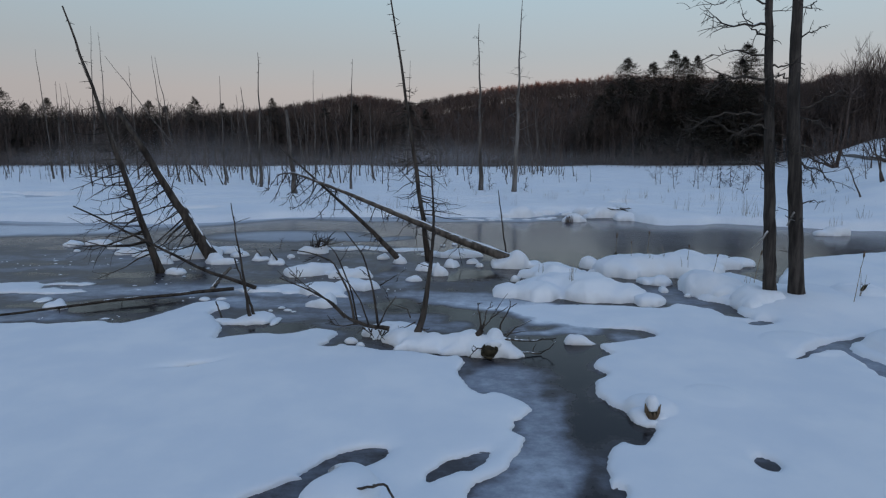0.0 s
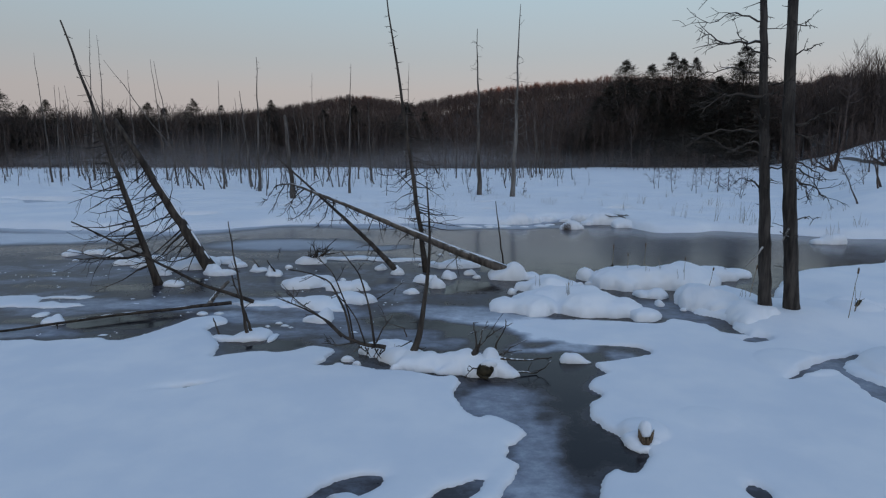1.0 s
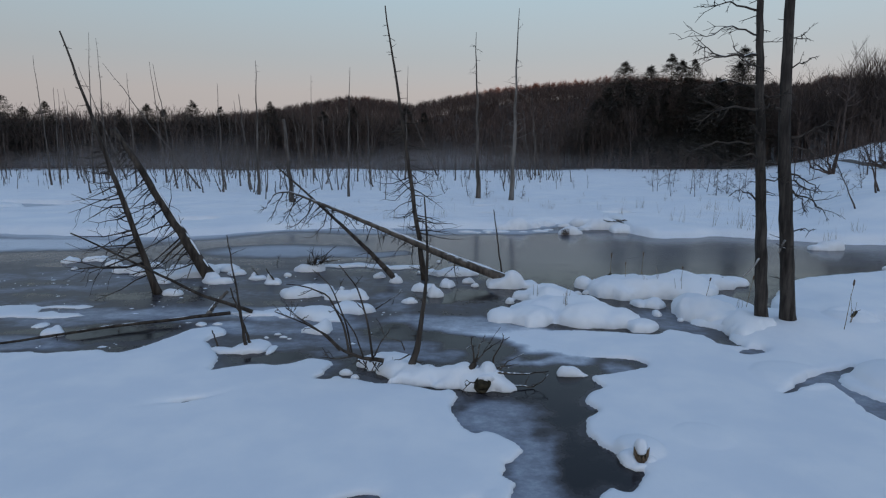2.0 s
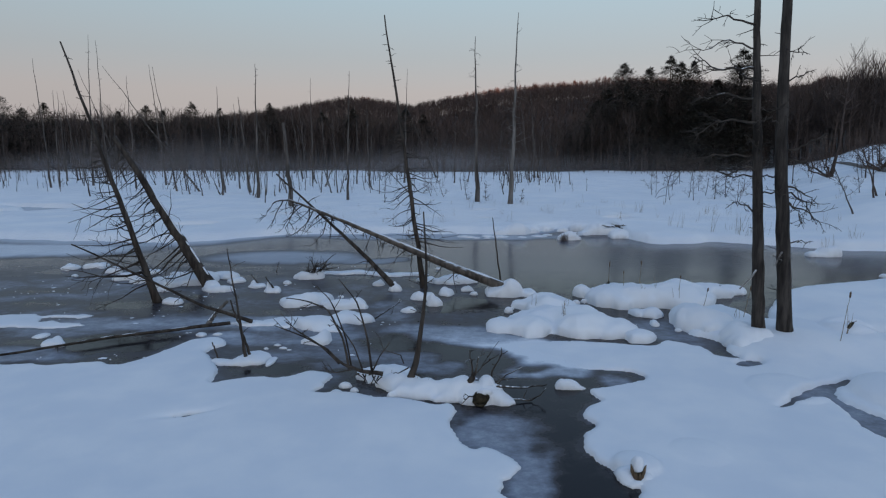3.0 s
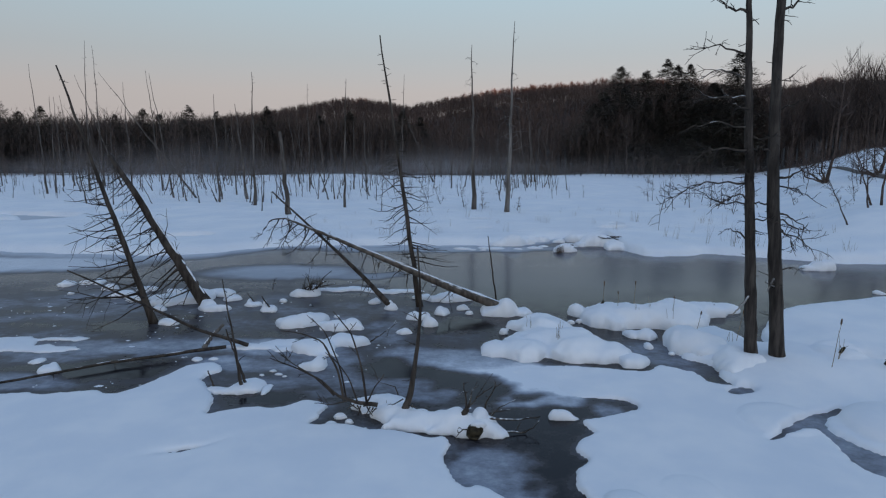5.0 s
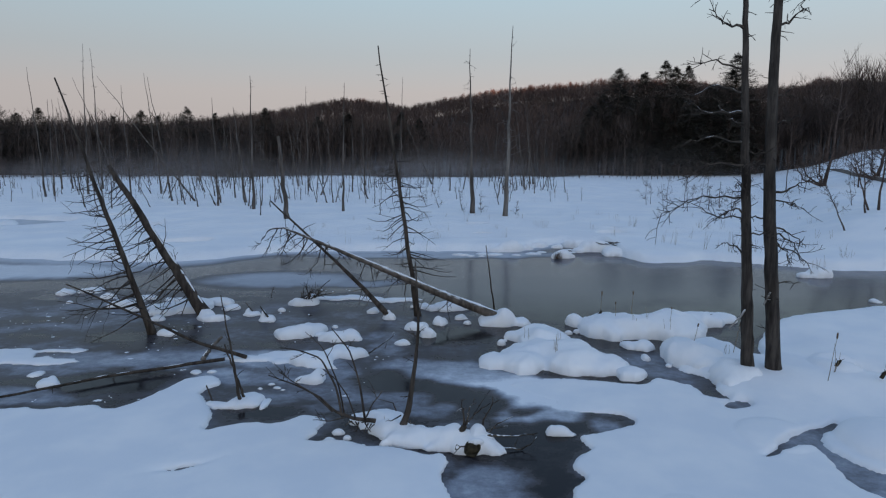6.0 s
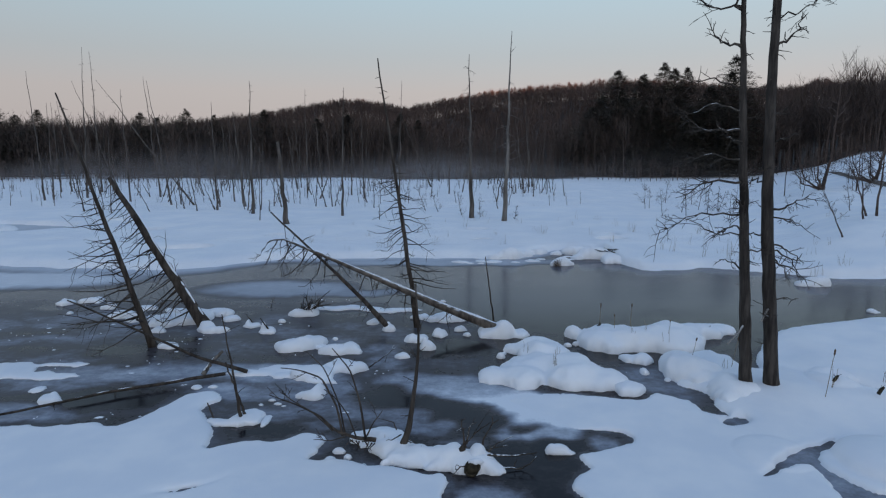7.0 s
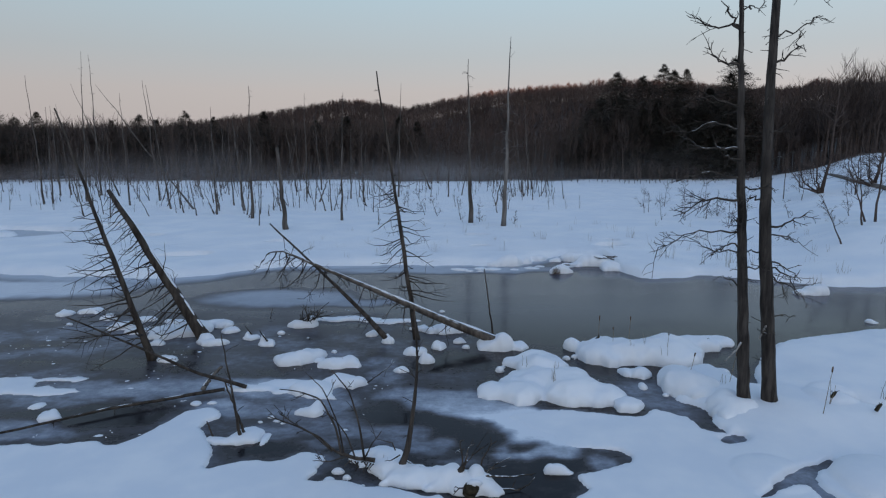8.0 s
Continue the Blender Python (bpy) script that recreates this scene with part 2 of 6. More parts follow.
# ---------------------------------------------------------------- plan of the ground
SHORE = [(-70, 27), (-40, 26.5), (-22, 26.2), (-14, 24.8), (-10, 24.7), (-8.2, 25.8), (-6.6, 26.9), (-1, 27.2),
         (2.6, 26.9), (4.4, 27.6), (6.3, 29.6), (8.0, 28.4), (8.0, 25.2), (8.4, 24.2), (10, 24.1), (11.1, 24.8),
         (13.6, 23.4), (14.8, 22.7), (17, 22.5), (24, 20.5), (40, 14), (70, 6)]
MARSH_POOLS = [(-20.6, 39.3, 2.0, 0.5), (-11.2, 28.9, 1.3, 0.5), (-16.2, 35.6, 0.9, 0.45), (-7.3, 32.3, 0.9, 0.35), (9.6, 30.6, 0.8, 0.5), (2.9, 34.1, 0.8, 0.2), (2.5, 30.2, 0.5, 0.2), (10.0, 32.0, 0.5, 0.3)]
RIDGE = [(-320, 5), (-160, 5), (-105, 6), (-78, 11.5), (-55, 16), (-40, 19.5), (-25, 18), (-12, 14.8), (4, 18.2),
         (22, 21.5), (46, 25), (76, 27.2), (110, 27), (150, 24), (200, 22), (400, 20)]


def shore_y(x):
    a = np.array(SHORE)
    return np.interp(x, a[:, 0], a[:, 1]) + 0.16 * ripple(x, x * 0, 0.9, 3) + 0.07 * ripple(x, x * 0, 0.3, 4)


def wood_edge(x):
    """How far off the woods begin."""
    return 92 + 4 * ripple(x, x * 0, 14, 8) - 12 * ramp01(np.abs(x), 40, 75) - 3 * ramp01(x, 36, 60)


def ground_z(x, y):
    x, y = np.asarray(x, float), np.asarray(y, float)
    d = y - shore_y(x)
    land = np.maximum.reduce([d, -9 - y, np.abs(x) - 62])
    bank = -0.5 + 0.5 * ramp01(land, -1.2, 0.0) + 0.30 * dome(land / 0.7)
    z = bank + 0.0015 * np.clip(land, 0, 120)
    z += np.where(land > 0, 1, 0) * ramp01(land, 0.2, 3) * (0.05 * ripple(x, y, 2.3, 1) + 0.10 * ripple(x, y, 7, 2))
    z += 1.0 * ramp01(x - 0.5 * y, 1.5, 7) * ramp01(y, 21, 30) + 2.9 * ramp01(x - 0.56 * y, 2, 12) * ramp01(y, 40, 76)
    for cx, cy, rx, ry in MARSH_POOLS:
        z -= 0.75 * ramp01(1 - np.hypot((x + 1.2 * ripple(x, y, 2.5, 14) - cx) / rx, (y + 0.5 * ripple(x, y, 2.5, 15) - cy) / ry), 0.0, 0.3)
    ring = np.hypot((x + 0.6 * ripple(x, y, 2.5, 14) + 29.2) / 7.0, (y + 0.25 * ripple(x, y, 2.5, 15) - 36.9) / 2.7)
    z -= 0.75 * ramp01(1 - np.abs(ring - 0.83) / 0.24, 0.0, 0.4)
    rg = np.array(RIDGE)
    z += (np.interp(x, rg[:, 0], rg[:, 1]) + 1.2 * ripple(x, y, 25, 5)) * ramp01(y, 125, 305)
    # Unseen ridge behind the camera; its height leaves only the far crest in sun.
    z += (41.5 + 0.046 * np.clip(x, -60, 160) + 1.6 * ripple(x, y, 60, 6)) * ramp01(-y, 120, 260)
    return z


def stops(*runs):
    """Grid lines: runs of (from, to, step)."""
    out = [np.arange(a, b, s) for a, b, s in runs]
    return np.unique(np.concatenate(out).round(4))


def sheet(name, xs, ys, zf, mat, smooth=True):
    X, Y = np.meshgrid(xs, ys)
    verts = np.stack([X, Y, zf(X, Y)], -1).reshape(-1, 3)
    nx, ny = len(xs), len(ys)
    i = (np.arange(ny - 1)[:, None] * nx + np.arange(nx - 1)[None]).ravel()
    faces = np.stack([i, i + 1, i + nx + 1, i + nx], -1)
    return bulk_mesh(name, verts, faces, mat, smooth), verts


def paint(me, key, values):
    me.attributes.new(key, "FLOAT", "POINT").data.foreach_set("value", np.asarray(values, np.float32))


gx = stops((-900, -160, 40), (-160, -40, 5), (-40, -30, 0.6), (-30, -14, 0.4), (-14, 22, 0.2), (22, 40, 0.8), (40, 160, 5), (160, 901, 40))
gy = stops((-900, -280, 40), (-280, -100, 10), (-100, -20, 5), (-20, 18, 1.2), (18, 32, 0.16), (32, 42, 0.3), (42, 70, 0.8), (70, 130, 2.5), (130, 330, 7), (330, 1500, 60))
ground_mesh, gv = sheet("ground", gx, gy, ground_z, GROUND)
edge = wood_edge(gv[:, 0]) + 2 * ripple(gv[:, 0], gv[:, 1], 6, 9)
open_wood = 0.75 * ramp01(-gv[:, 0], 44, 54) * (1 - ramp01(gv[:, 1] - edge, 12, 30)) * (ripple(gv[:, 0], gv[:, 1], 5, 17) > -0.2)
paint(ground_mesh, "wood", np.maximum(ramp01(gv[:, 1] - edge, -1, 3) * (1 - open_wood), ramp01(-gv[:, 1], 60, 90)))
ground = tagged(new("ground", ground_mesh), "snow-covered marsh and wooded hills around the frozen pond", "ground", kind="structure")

# Frost and slush on the ice: x, y, half width, half depth, strength from 0 (clear black ice) to 1 (white)
FROST_FAR = [(-15.2, 22.7, 4.6, 1.7, 0.86), (-20.0, 22.0, 4.5, 2.4, 0.86), (-5.2, 21.0, 2.9, 1.45, 0.66), (-2.6, 20.4, 1.6, 0.7, 0.58), (0.5, 26.0, 6.0, 0.9, 0.7),
             (-12.5, 13.3, 2.6, 1.6, 0.5), (-12.6, 16.2, 1.8, 0.9, 0.42)]
FROST_MID = [(-6.3, 12.85, 1.9, 0.62, 0.62), (-8.2, 12.6, 1.4, 0.7, 0.52), (-3.6, 12.95, 1.9, 0.55, 0.66), (-2.4, 12.2, 1.5, 0.5, 0.5), (-3.3, 11.6, 1.0, 0.4, 0.55), (-4.1, 11.9, 0.6, 0.4, 0.66),
             (-8.6, 10.75, 2.6, 0.38, 0.6), (-2.0, 11.0, 1.1, 0.5, 0.44), (-1.0, 13.6, 0.55, 0.5, 0.5), (-1.35, 14.6, 0.5, 0.5, 0.46), (-2.9, 10.6, 0.6, 0.4, 0.42)]
FROST_NEAR = [(-0.35, 12.5, 0.75, 0.42, 0.56), (0.45, 12.15, 1.0, 0.6, 0.62), (1.1, 11.55, 1.0, 0.62, 0.85), (1.9, 11.1, 1.1, 0.62, 1.15), (2.35, 10.5, 0.85, 0.55, 1.15), (2.0, 9.95, 0.6, 0.26, 0.75), (2.9, 9.55, 0.45, 0.32, 0.5), (4.9, 12.1, 0.9, 1.2, 0.44), (5.45, 10.3, 0.4, 0.4, 0.46),
              (-0.9, 10.75, 0.75, 0.4, 0.5), (-0.2, 10.25, 0.75, 0.3, 0.46), (0.55, 9.7, 0.6, 0.25, 0.36), (-1.7, 10.2, 0.5, 0.3, 0.4), (6.0, 8.6, 1.0, 0.8, 0.56), (6.9, 7.4, 1.0, 0.9, 0.56)]
FROST_LEAD = [(0.8, 7.85, 0.55, 0.55, 0.54), (1.08, 7.1, 0.55, 0.65, 0.58), (1.22, 6.3, 0.48, 0.8, 0.58), (1.08, 5.4, 0.52, 0.8, 0.6), (0.6, 4.9, 0.5, 0.6, 0.66), (0.7, 3.9, 0.7, 0.8, 0.6), (1.35, 7.9, 0.4, 0.3, 0.3)]
# Open or freshly skimmed water: x, y, half width, half depth, how clear
CLEAR = [(9, 20.5, 11, 4.4, 0.5), (20, 19, 12, 4, 0.5), (1.5, 21.0, 3.2, 2.6, 0.4), (-0.95, 12.0, 0.75, 0.62, 0.5), (-0.3, 11.25, 0.85, 0.36, 0.45), (0.5, 10.75, 0.8, 0.3, 0.4), (1.3, 10.35, 0.7, 0.26, 0.4), (0.3, 14.6, 1.3, 0.8, 0.22), (1.9, 9.1, 0.85, 0.62, 0.45), (1.75, 8.2, 0.5, 0.6, 0.35),
         (1.75, 7.0, 0.36, 0.9, 0.25), (1.85, 6.2, 0.5, 0.3, 0.2), (1.42, 5.2, 0.22, 0.42, 0.4), (-6.4, 11.45, 2.4, 0.45, 0.3), (-3.1, 9.9, 0.9, 0.3, 0.2), (-9.2, 14.5, 2.8, 0.62, 0.12), (-6.6, 14.2, 1.6, 0.5, 0.14), (-1.6, 9.5, 0.5, 0.4, 0.25)]
wx = stops((-63, -22, 1.5), (-22, -13.5, 0.2), (-13.5, 4.5, 0.11), (4.5, 20, 0.2), (20, 63, 1.5))
wy = stops((-14, 1, 0.6), (1, 4, 0.2), (4, 19.5, 0.11), (19.5, 30, 0.16), (30, 46, 0.5))
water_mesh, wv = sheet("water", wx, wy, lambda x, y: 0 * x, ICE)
qx = wv[:, 0] + 0.34 * ripple(wv[:, 0], wv[:, 1], 1.1, 11) + 0.16 * ripple(wv[:, 0], wv[:, 1], 0.4, 13) + 0.07 * ripple(wv[:, 0], wv[:, 1], 0.17, 15)
qy = wv[:, 1] + 0.22 * ripple(wv[:, 0], wv[:, 1], 1.1, 12) + 0.11 * ripple(wv[:, 0], wv[:, 1], 0.4, 14) + 0.05 * ripple(wv[:, 0], wv[:, 1], 0.17, 16)
bay = ramp01(wv[:, 1], 9.5, 12.0) * (1 - ramp01(wv[:, 1], 18, 20)) * (1 - ramp01(wv[:, 0], -0.5, 2.5))
frost = 0.10 + bay * (0.20 + 0.17 * ripple(qx * 0.55, qy, 0.8, 17) + 0.08 * ripple(qx * 0.6, qy, 0.33, 18))
for fx, fy, rx, ry, clear in CLEAR:
    frost -= clear * (1 - ramp01(np.hypot((qx - fx) / rx, (qy - fy) / ry), 0.55, 1.25))
frost = np.maximum(frost, -0.12)
for fx, fy, rx, ry, strength in FROST_FAR + FROST_MID + FROST_NEAR + FROST_LEAD:
    soft = 1 - ramp01(np.hypot((qx - fx) / rx, (qy - fy) / ry), 0.55, 1.3)
    frost = frost + np.maximum(0, strength - frost) * soft
away = shore_y(wv[:, 0]) - wv[:, 1]
frost = np.maximum(frost, 0.75 * (1 - ramp01(away, 0.2, 1.5 + 1.4 * ramp01(-wv[:, 0], 6, 12) + 0.8 * ripple(wv[:, 0], wv[:, 1], 2.2, 29))) * (1 - ramp01(wv[:, 0], 6, 8)))
frost = np.maximum(frost, 0.6 * ramp01(wv[:, 1], 28.5, 30))
water = tagged(new("water", water_mesh), "dark thin pond ice with frosted grey patches", "ice", kind="structure")

# ---------------------------------------------------------------- snow lying on the ice


def inside(px, py, outline):
    """Signed distance to a closed outline, positive within."""
    a = np.array(outline, float)
    b = np.roll(a, -1, 0)
    best = np.full(px.shape, 1e9)
    odd = np.zeros(px.shape, bool)
    for (x0, y0), (x1, y1) in zip(a, b):
        ex, ey = x1 - x0, y1 - y0
        h = np.clip(((px - x0) * ex + (py - y0) * ey) / (ex * ex + ey * ey + 1e-9), 0, 1)
        best = np.minimum(best, (px - x0 - h * ex) ** 2 + (py - y0 - h * ey) ** 2)
        if y0 != y1:
            odd ^= ((y0 > py) != (y1 > py)) & (px < x0 + (py - y0) / (y1 - y0) * ex)
    return np.where(odd, 1, -1) * np.sqrt(best)


def rounded(outline, n=4):
    """A closed smooth curve through the corners."""
    a = np.array(outline, float)
    p0, p1, p2, p3 = np.roll(a, 1, 0), a, np.roll(a, -1, 0), np.roll(a, -2, 0)
    out = []
    for i in range(len(a)):
        for s in np.arange(n) / n:
            out.append(0.5 * (2 * p1[i] + (p2[i] - p0[i]) * s + (2 * p0[i] - 5 * p1[i] + 4 * p2[i] - p3[i]) * s ** 2
                              + (3 * p1[i] - p0[i] - 3 * p2[i] + p3[i]) * s ** 3))
    return np.array(out)


def snow_sheet(name, field, height, xs, ys, under=0.0):
    """Snow where field > 0: a grid cut to that edge, lifted by height(x, y, field)."""
    X, Y = np.meshgrid(xs, ys)
    D = field(X, Y)
    step = float(np.diff(xs).min())
    cell = (D[:-1, :-1] > 0) | (D[1:, :-1] > 0) | (D[:-1, 1:] > 0) | (D[1:, 1:] > 0)
    near = np.zeros(D.shape, bool)
    for a, b in ((0, 0), (1, 0), (0, 1), (1, 1)):
        near[a:a + cell.shape[0], b:b + cell.shape[1]] |= cell
    out = (D <= 0) & near
    e = step * 0.25
    x, y = X[out], Y[out]
    for _ in range(3):
        d = field(x, y)
        gx_, gy_ = (field(x + e, y) - field(x - e, y)) / (2 * e), (field(x, y + e) - field(x, y - e)) / (2 * e)
        g2 = np.maximum(gx_ ** 2 + gy_ ** 2, 0.15)
        x, y = x + np.clip(-d * gx_ / g2, -step, step), y + np.clip(-d * gy_ / g2, -step, step)
    if under:
        gx_, gy_ = (field(x + e, y) - field(x - e, y)) / (2 * e), (field(x, y + e) - field(x, y - e)) / (2 * e)
        gn = np.sqrt(np.maximum(gx_ ** 2 + gy_ ** 2, 0.2))
        x, y = x + under * gx_ / gn, y + under * gy_ / gn
    X[out], Y[out] = x, y
    Z = np.where(out, -0.012, height(X, Y, D))
    nx = len(xs)
    i = np.arange(X.size).reshape(X.shape)
    quads = np.stack([i[:-1, :-1], i[:-1, 1:], i[1:, 1:], i[1:, :-1]], -1)[cell]
    used = np.unique(quads)
    remap = np.full(X.size, -1)
    remap[used] = np.arange(len(used))
    verts = np.stack([X.ravel(), Y.ravel(), Z.ravel()], -1)[used]
    return bulk_mesh(name, verts, remap[quads], SNOW, True)


def warp(x, y, size, amount, seed):
    return (x + amount * ripple(x, y, size, seed) + 0.4 * amount * ripple(x, y, size * 0.35, seed + 1),
            y + amount * ripple(x, y, size, seed + 2) + 0.4 * amount * ripple(x, y, size * 0.35, seed + 3))


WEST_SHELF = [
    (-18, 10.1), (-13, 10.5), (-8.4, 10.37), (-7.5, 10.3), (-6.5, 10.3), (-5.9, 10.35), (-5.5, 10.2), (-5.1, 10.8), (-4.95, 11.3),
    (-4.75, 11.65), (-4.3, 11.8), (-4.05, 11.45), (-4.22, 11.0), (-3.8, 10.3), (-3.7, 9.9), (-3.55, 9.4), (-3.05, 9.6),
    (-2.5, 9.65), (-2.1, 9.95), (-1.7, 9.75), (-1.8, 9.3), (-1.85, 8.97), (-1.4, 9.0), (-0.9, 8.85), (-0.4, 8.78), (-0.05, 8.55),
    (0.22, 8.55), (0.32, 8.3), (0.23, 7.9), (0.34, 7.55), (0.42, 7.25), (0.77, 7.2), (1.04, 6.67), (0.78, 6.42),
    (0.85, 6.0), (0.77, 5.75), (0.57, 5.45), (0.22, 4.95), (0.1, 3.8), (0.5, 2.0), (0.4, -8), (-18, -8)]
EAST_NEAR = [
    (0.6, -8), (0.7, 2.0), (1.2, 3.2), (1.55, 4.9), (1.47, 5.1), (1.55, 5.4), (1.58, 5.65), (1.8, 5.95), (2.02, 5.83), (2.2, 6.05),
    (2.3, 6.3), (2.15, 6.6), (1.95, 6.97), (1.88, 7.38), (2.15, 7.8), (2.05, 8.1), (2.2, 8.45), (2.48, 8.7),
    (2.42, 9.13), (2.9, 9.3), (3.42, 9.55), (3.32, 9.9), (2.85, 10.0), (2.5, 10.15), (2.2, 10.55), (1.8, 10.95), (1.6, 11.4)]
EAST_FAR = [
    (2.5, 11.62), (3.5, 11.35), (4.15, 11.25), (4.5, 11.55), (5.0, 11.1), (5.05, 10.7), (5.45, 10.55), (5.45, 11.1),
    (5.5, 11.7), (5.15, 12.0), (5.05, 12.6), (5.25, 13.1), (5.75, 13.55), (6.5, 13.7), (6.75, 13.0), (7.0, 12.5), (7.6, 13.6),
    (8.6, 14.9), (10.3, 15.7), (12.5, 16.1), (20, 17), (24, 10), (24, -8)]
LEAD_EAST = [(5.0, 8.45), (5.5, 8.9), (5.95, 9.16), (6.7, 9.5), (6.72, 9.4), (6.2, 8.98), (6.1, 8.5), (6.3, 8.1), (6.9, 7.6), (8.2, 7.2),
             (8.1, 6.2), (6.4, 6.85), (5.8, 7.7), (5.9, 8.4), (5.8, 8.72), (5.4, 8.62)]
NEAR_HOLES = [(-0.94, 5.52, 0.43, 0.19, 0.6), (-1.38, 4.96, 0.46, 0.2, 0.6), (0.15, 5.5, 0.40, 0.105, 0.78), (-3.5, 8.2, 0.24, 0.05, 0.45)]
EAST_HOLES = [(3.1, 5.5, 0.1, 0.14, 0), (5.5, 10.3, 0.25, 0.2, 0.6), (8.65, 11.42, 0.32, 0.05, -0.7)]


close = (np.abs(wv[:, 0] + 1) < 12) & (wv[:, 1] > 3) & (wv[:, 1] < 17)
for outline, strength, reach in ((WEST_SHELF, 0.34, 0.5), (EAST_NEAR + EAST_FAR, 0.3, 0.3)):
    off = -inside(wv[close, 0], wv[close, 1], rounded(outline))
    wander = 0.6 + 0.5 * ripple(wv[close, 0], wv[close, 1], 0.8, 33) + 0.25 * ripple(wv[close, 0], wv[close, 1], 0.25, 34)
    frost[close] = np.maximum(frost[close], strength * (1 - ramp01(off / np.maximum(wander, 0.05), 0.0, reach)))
paint(water_mesh, "frost", frost)
# Distance mask for the far water's painted sky tint and its roughness.
paint(water_mesh, "farness", ramp01(wv[:, 1], 15.5, 20.0))


def ellipse(x, y, cx, cy, rx, ry, turn):
    c, s = math.cos(turn), math.sin(turn)
    u, v = (x - cx) * c + (y - cy) * s, (y - cy) * c - (x - cx) * s
    return (1 - np.sqrt((u / rx) ** 2 + (v / ry) ** 2)) * min(rx, ry)


def shelf_field(outline, holes, seed, extra=()):
    curve = rounded(outline)

    def field(x, y):
        u, v = warp(x, y, 0.42, 0.05, seed)
        u, v = warp(u, v, 0.13, 0.022, seed + 6)
        d = inside(u, v, curve)
        for h in holes:
            d = np.minimum(d, -ellipse(*((x, y) if h[2] < 0.12 else (u, v)), *h))
        for o in extra:
            d = np.minimum(d, -inside(u, v, o))
        return d
    return field


def west_height(x, y, d):
    z = 0.055 * dome(d / 0.13) + 0.02 * dome(d / 1.2) + 0.012 * ripple(x, y, 1.7, 21)
    return z + 0.2 * dome(1 - np.sqrt(((x + 0.9) / 0.34) ** 2 + ((y - 4.9) / 0.45) ** 2)) * (d > 0)


def east_height(x, y, d):
    rise = ramp01(x, 4.9, 6.6) * ramp01(y, 9.5, 11.6)
    thin = 0.06 + 0.94 * np.maximum(ramp01(x, 2.3, 3.6), 1 - ramp01(y, 9.2, 9.7))
    z = (0.055 + 0.22 * rise) * thin * dome(d / (0.14 + 0.25 * rise)) + 0.02 * thin * dome(d / 1.2) + 0.012 * thin * ripple(x, y, 1.7, 22) + 0.003
    z += 0.14 * ramp01(x, 7.5, 9.5) * ramp01(y, 11, 14) * dome(d / 1.5)
    z += rise * (0.05 * ripple(x, y, 1.1, 23) + 0.02 * ripple(x, y, 0.45, 24))
    for cx, cy, r, h in ((2.38, 6.7, 0.28, 0.10), (5.5, 9.05, 0.6, 0.07), (3.25, 7.0, 0.35, 0.03), (7.1, 8.75, 0.75, 0.24), (8.1, 11.7, 0.5, 0.12)):
        z += h * dome(1 - np.hypot(x - cx, y - cy) / r) * (d > 0.01)
    return z


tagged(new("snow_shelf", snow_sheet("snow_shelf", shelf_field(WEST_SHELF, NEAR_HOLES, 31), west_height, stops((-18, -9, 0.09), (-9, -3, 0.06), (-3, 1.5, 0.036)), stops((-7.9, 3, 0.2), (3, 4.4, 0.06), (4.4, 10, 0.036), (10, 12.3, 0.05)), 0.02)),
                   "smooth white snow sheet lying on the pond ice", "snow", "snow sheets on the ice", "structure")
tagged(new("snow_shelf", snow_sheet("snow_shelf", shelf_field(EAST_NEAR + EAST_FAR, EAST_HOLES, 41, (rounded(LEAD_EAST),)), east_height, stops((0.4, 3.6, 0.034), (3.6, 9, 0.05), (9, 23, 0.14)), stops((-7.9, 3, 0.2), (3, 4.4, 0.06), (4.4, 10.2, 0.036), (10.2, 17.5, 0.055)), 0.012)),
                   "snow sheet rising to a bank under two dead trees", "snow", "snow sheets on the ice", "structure")


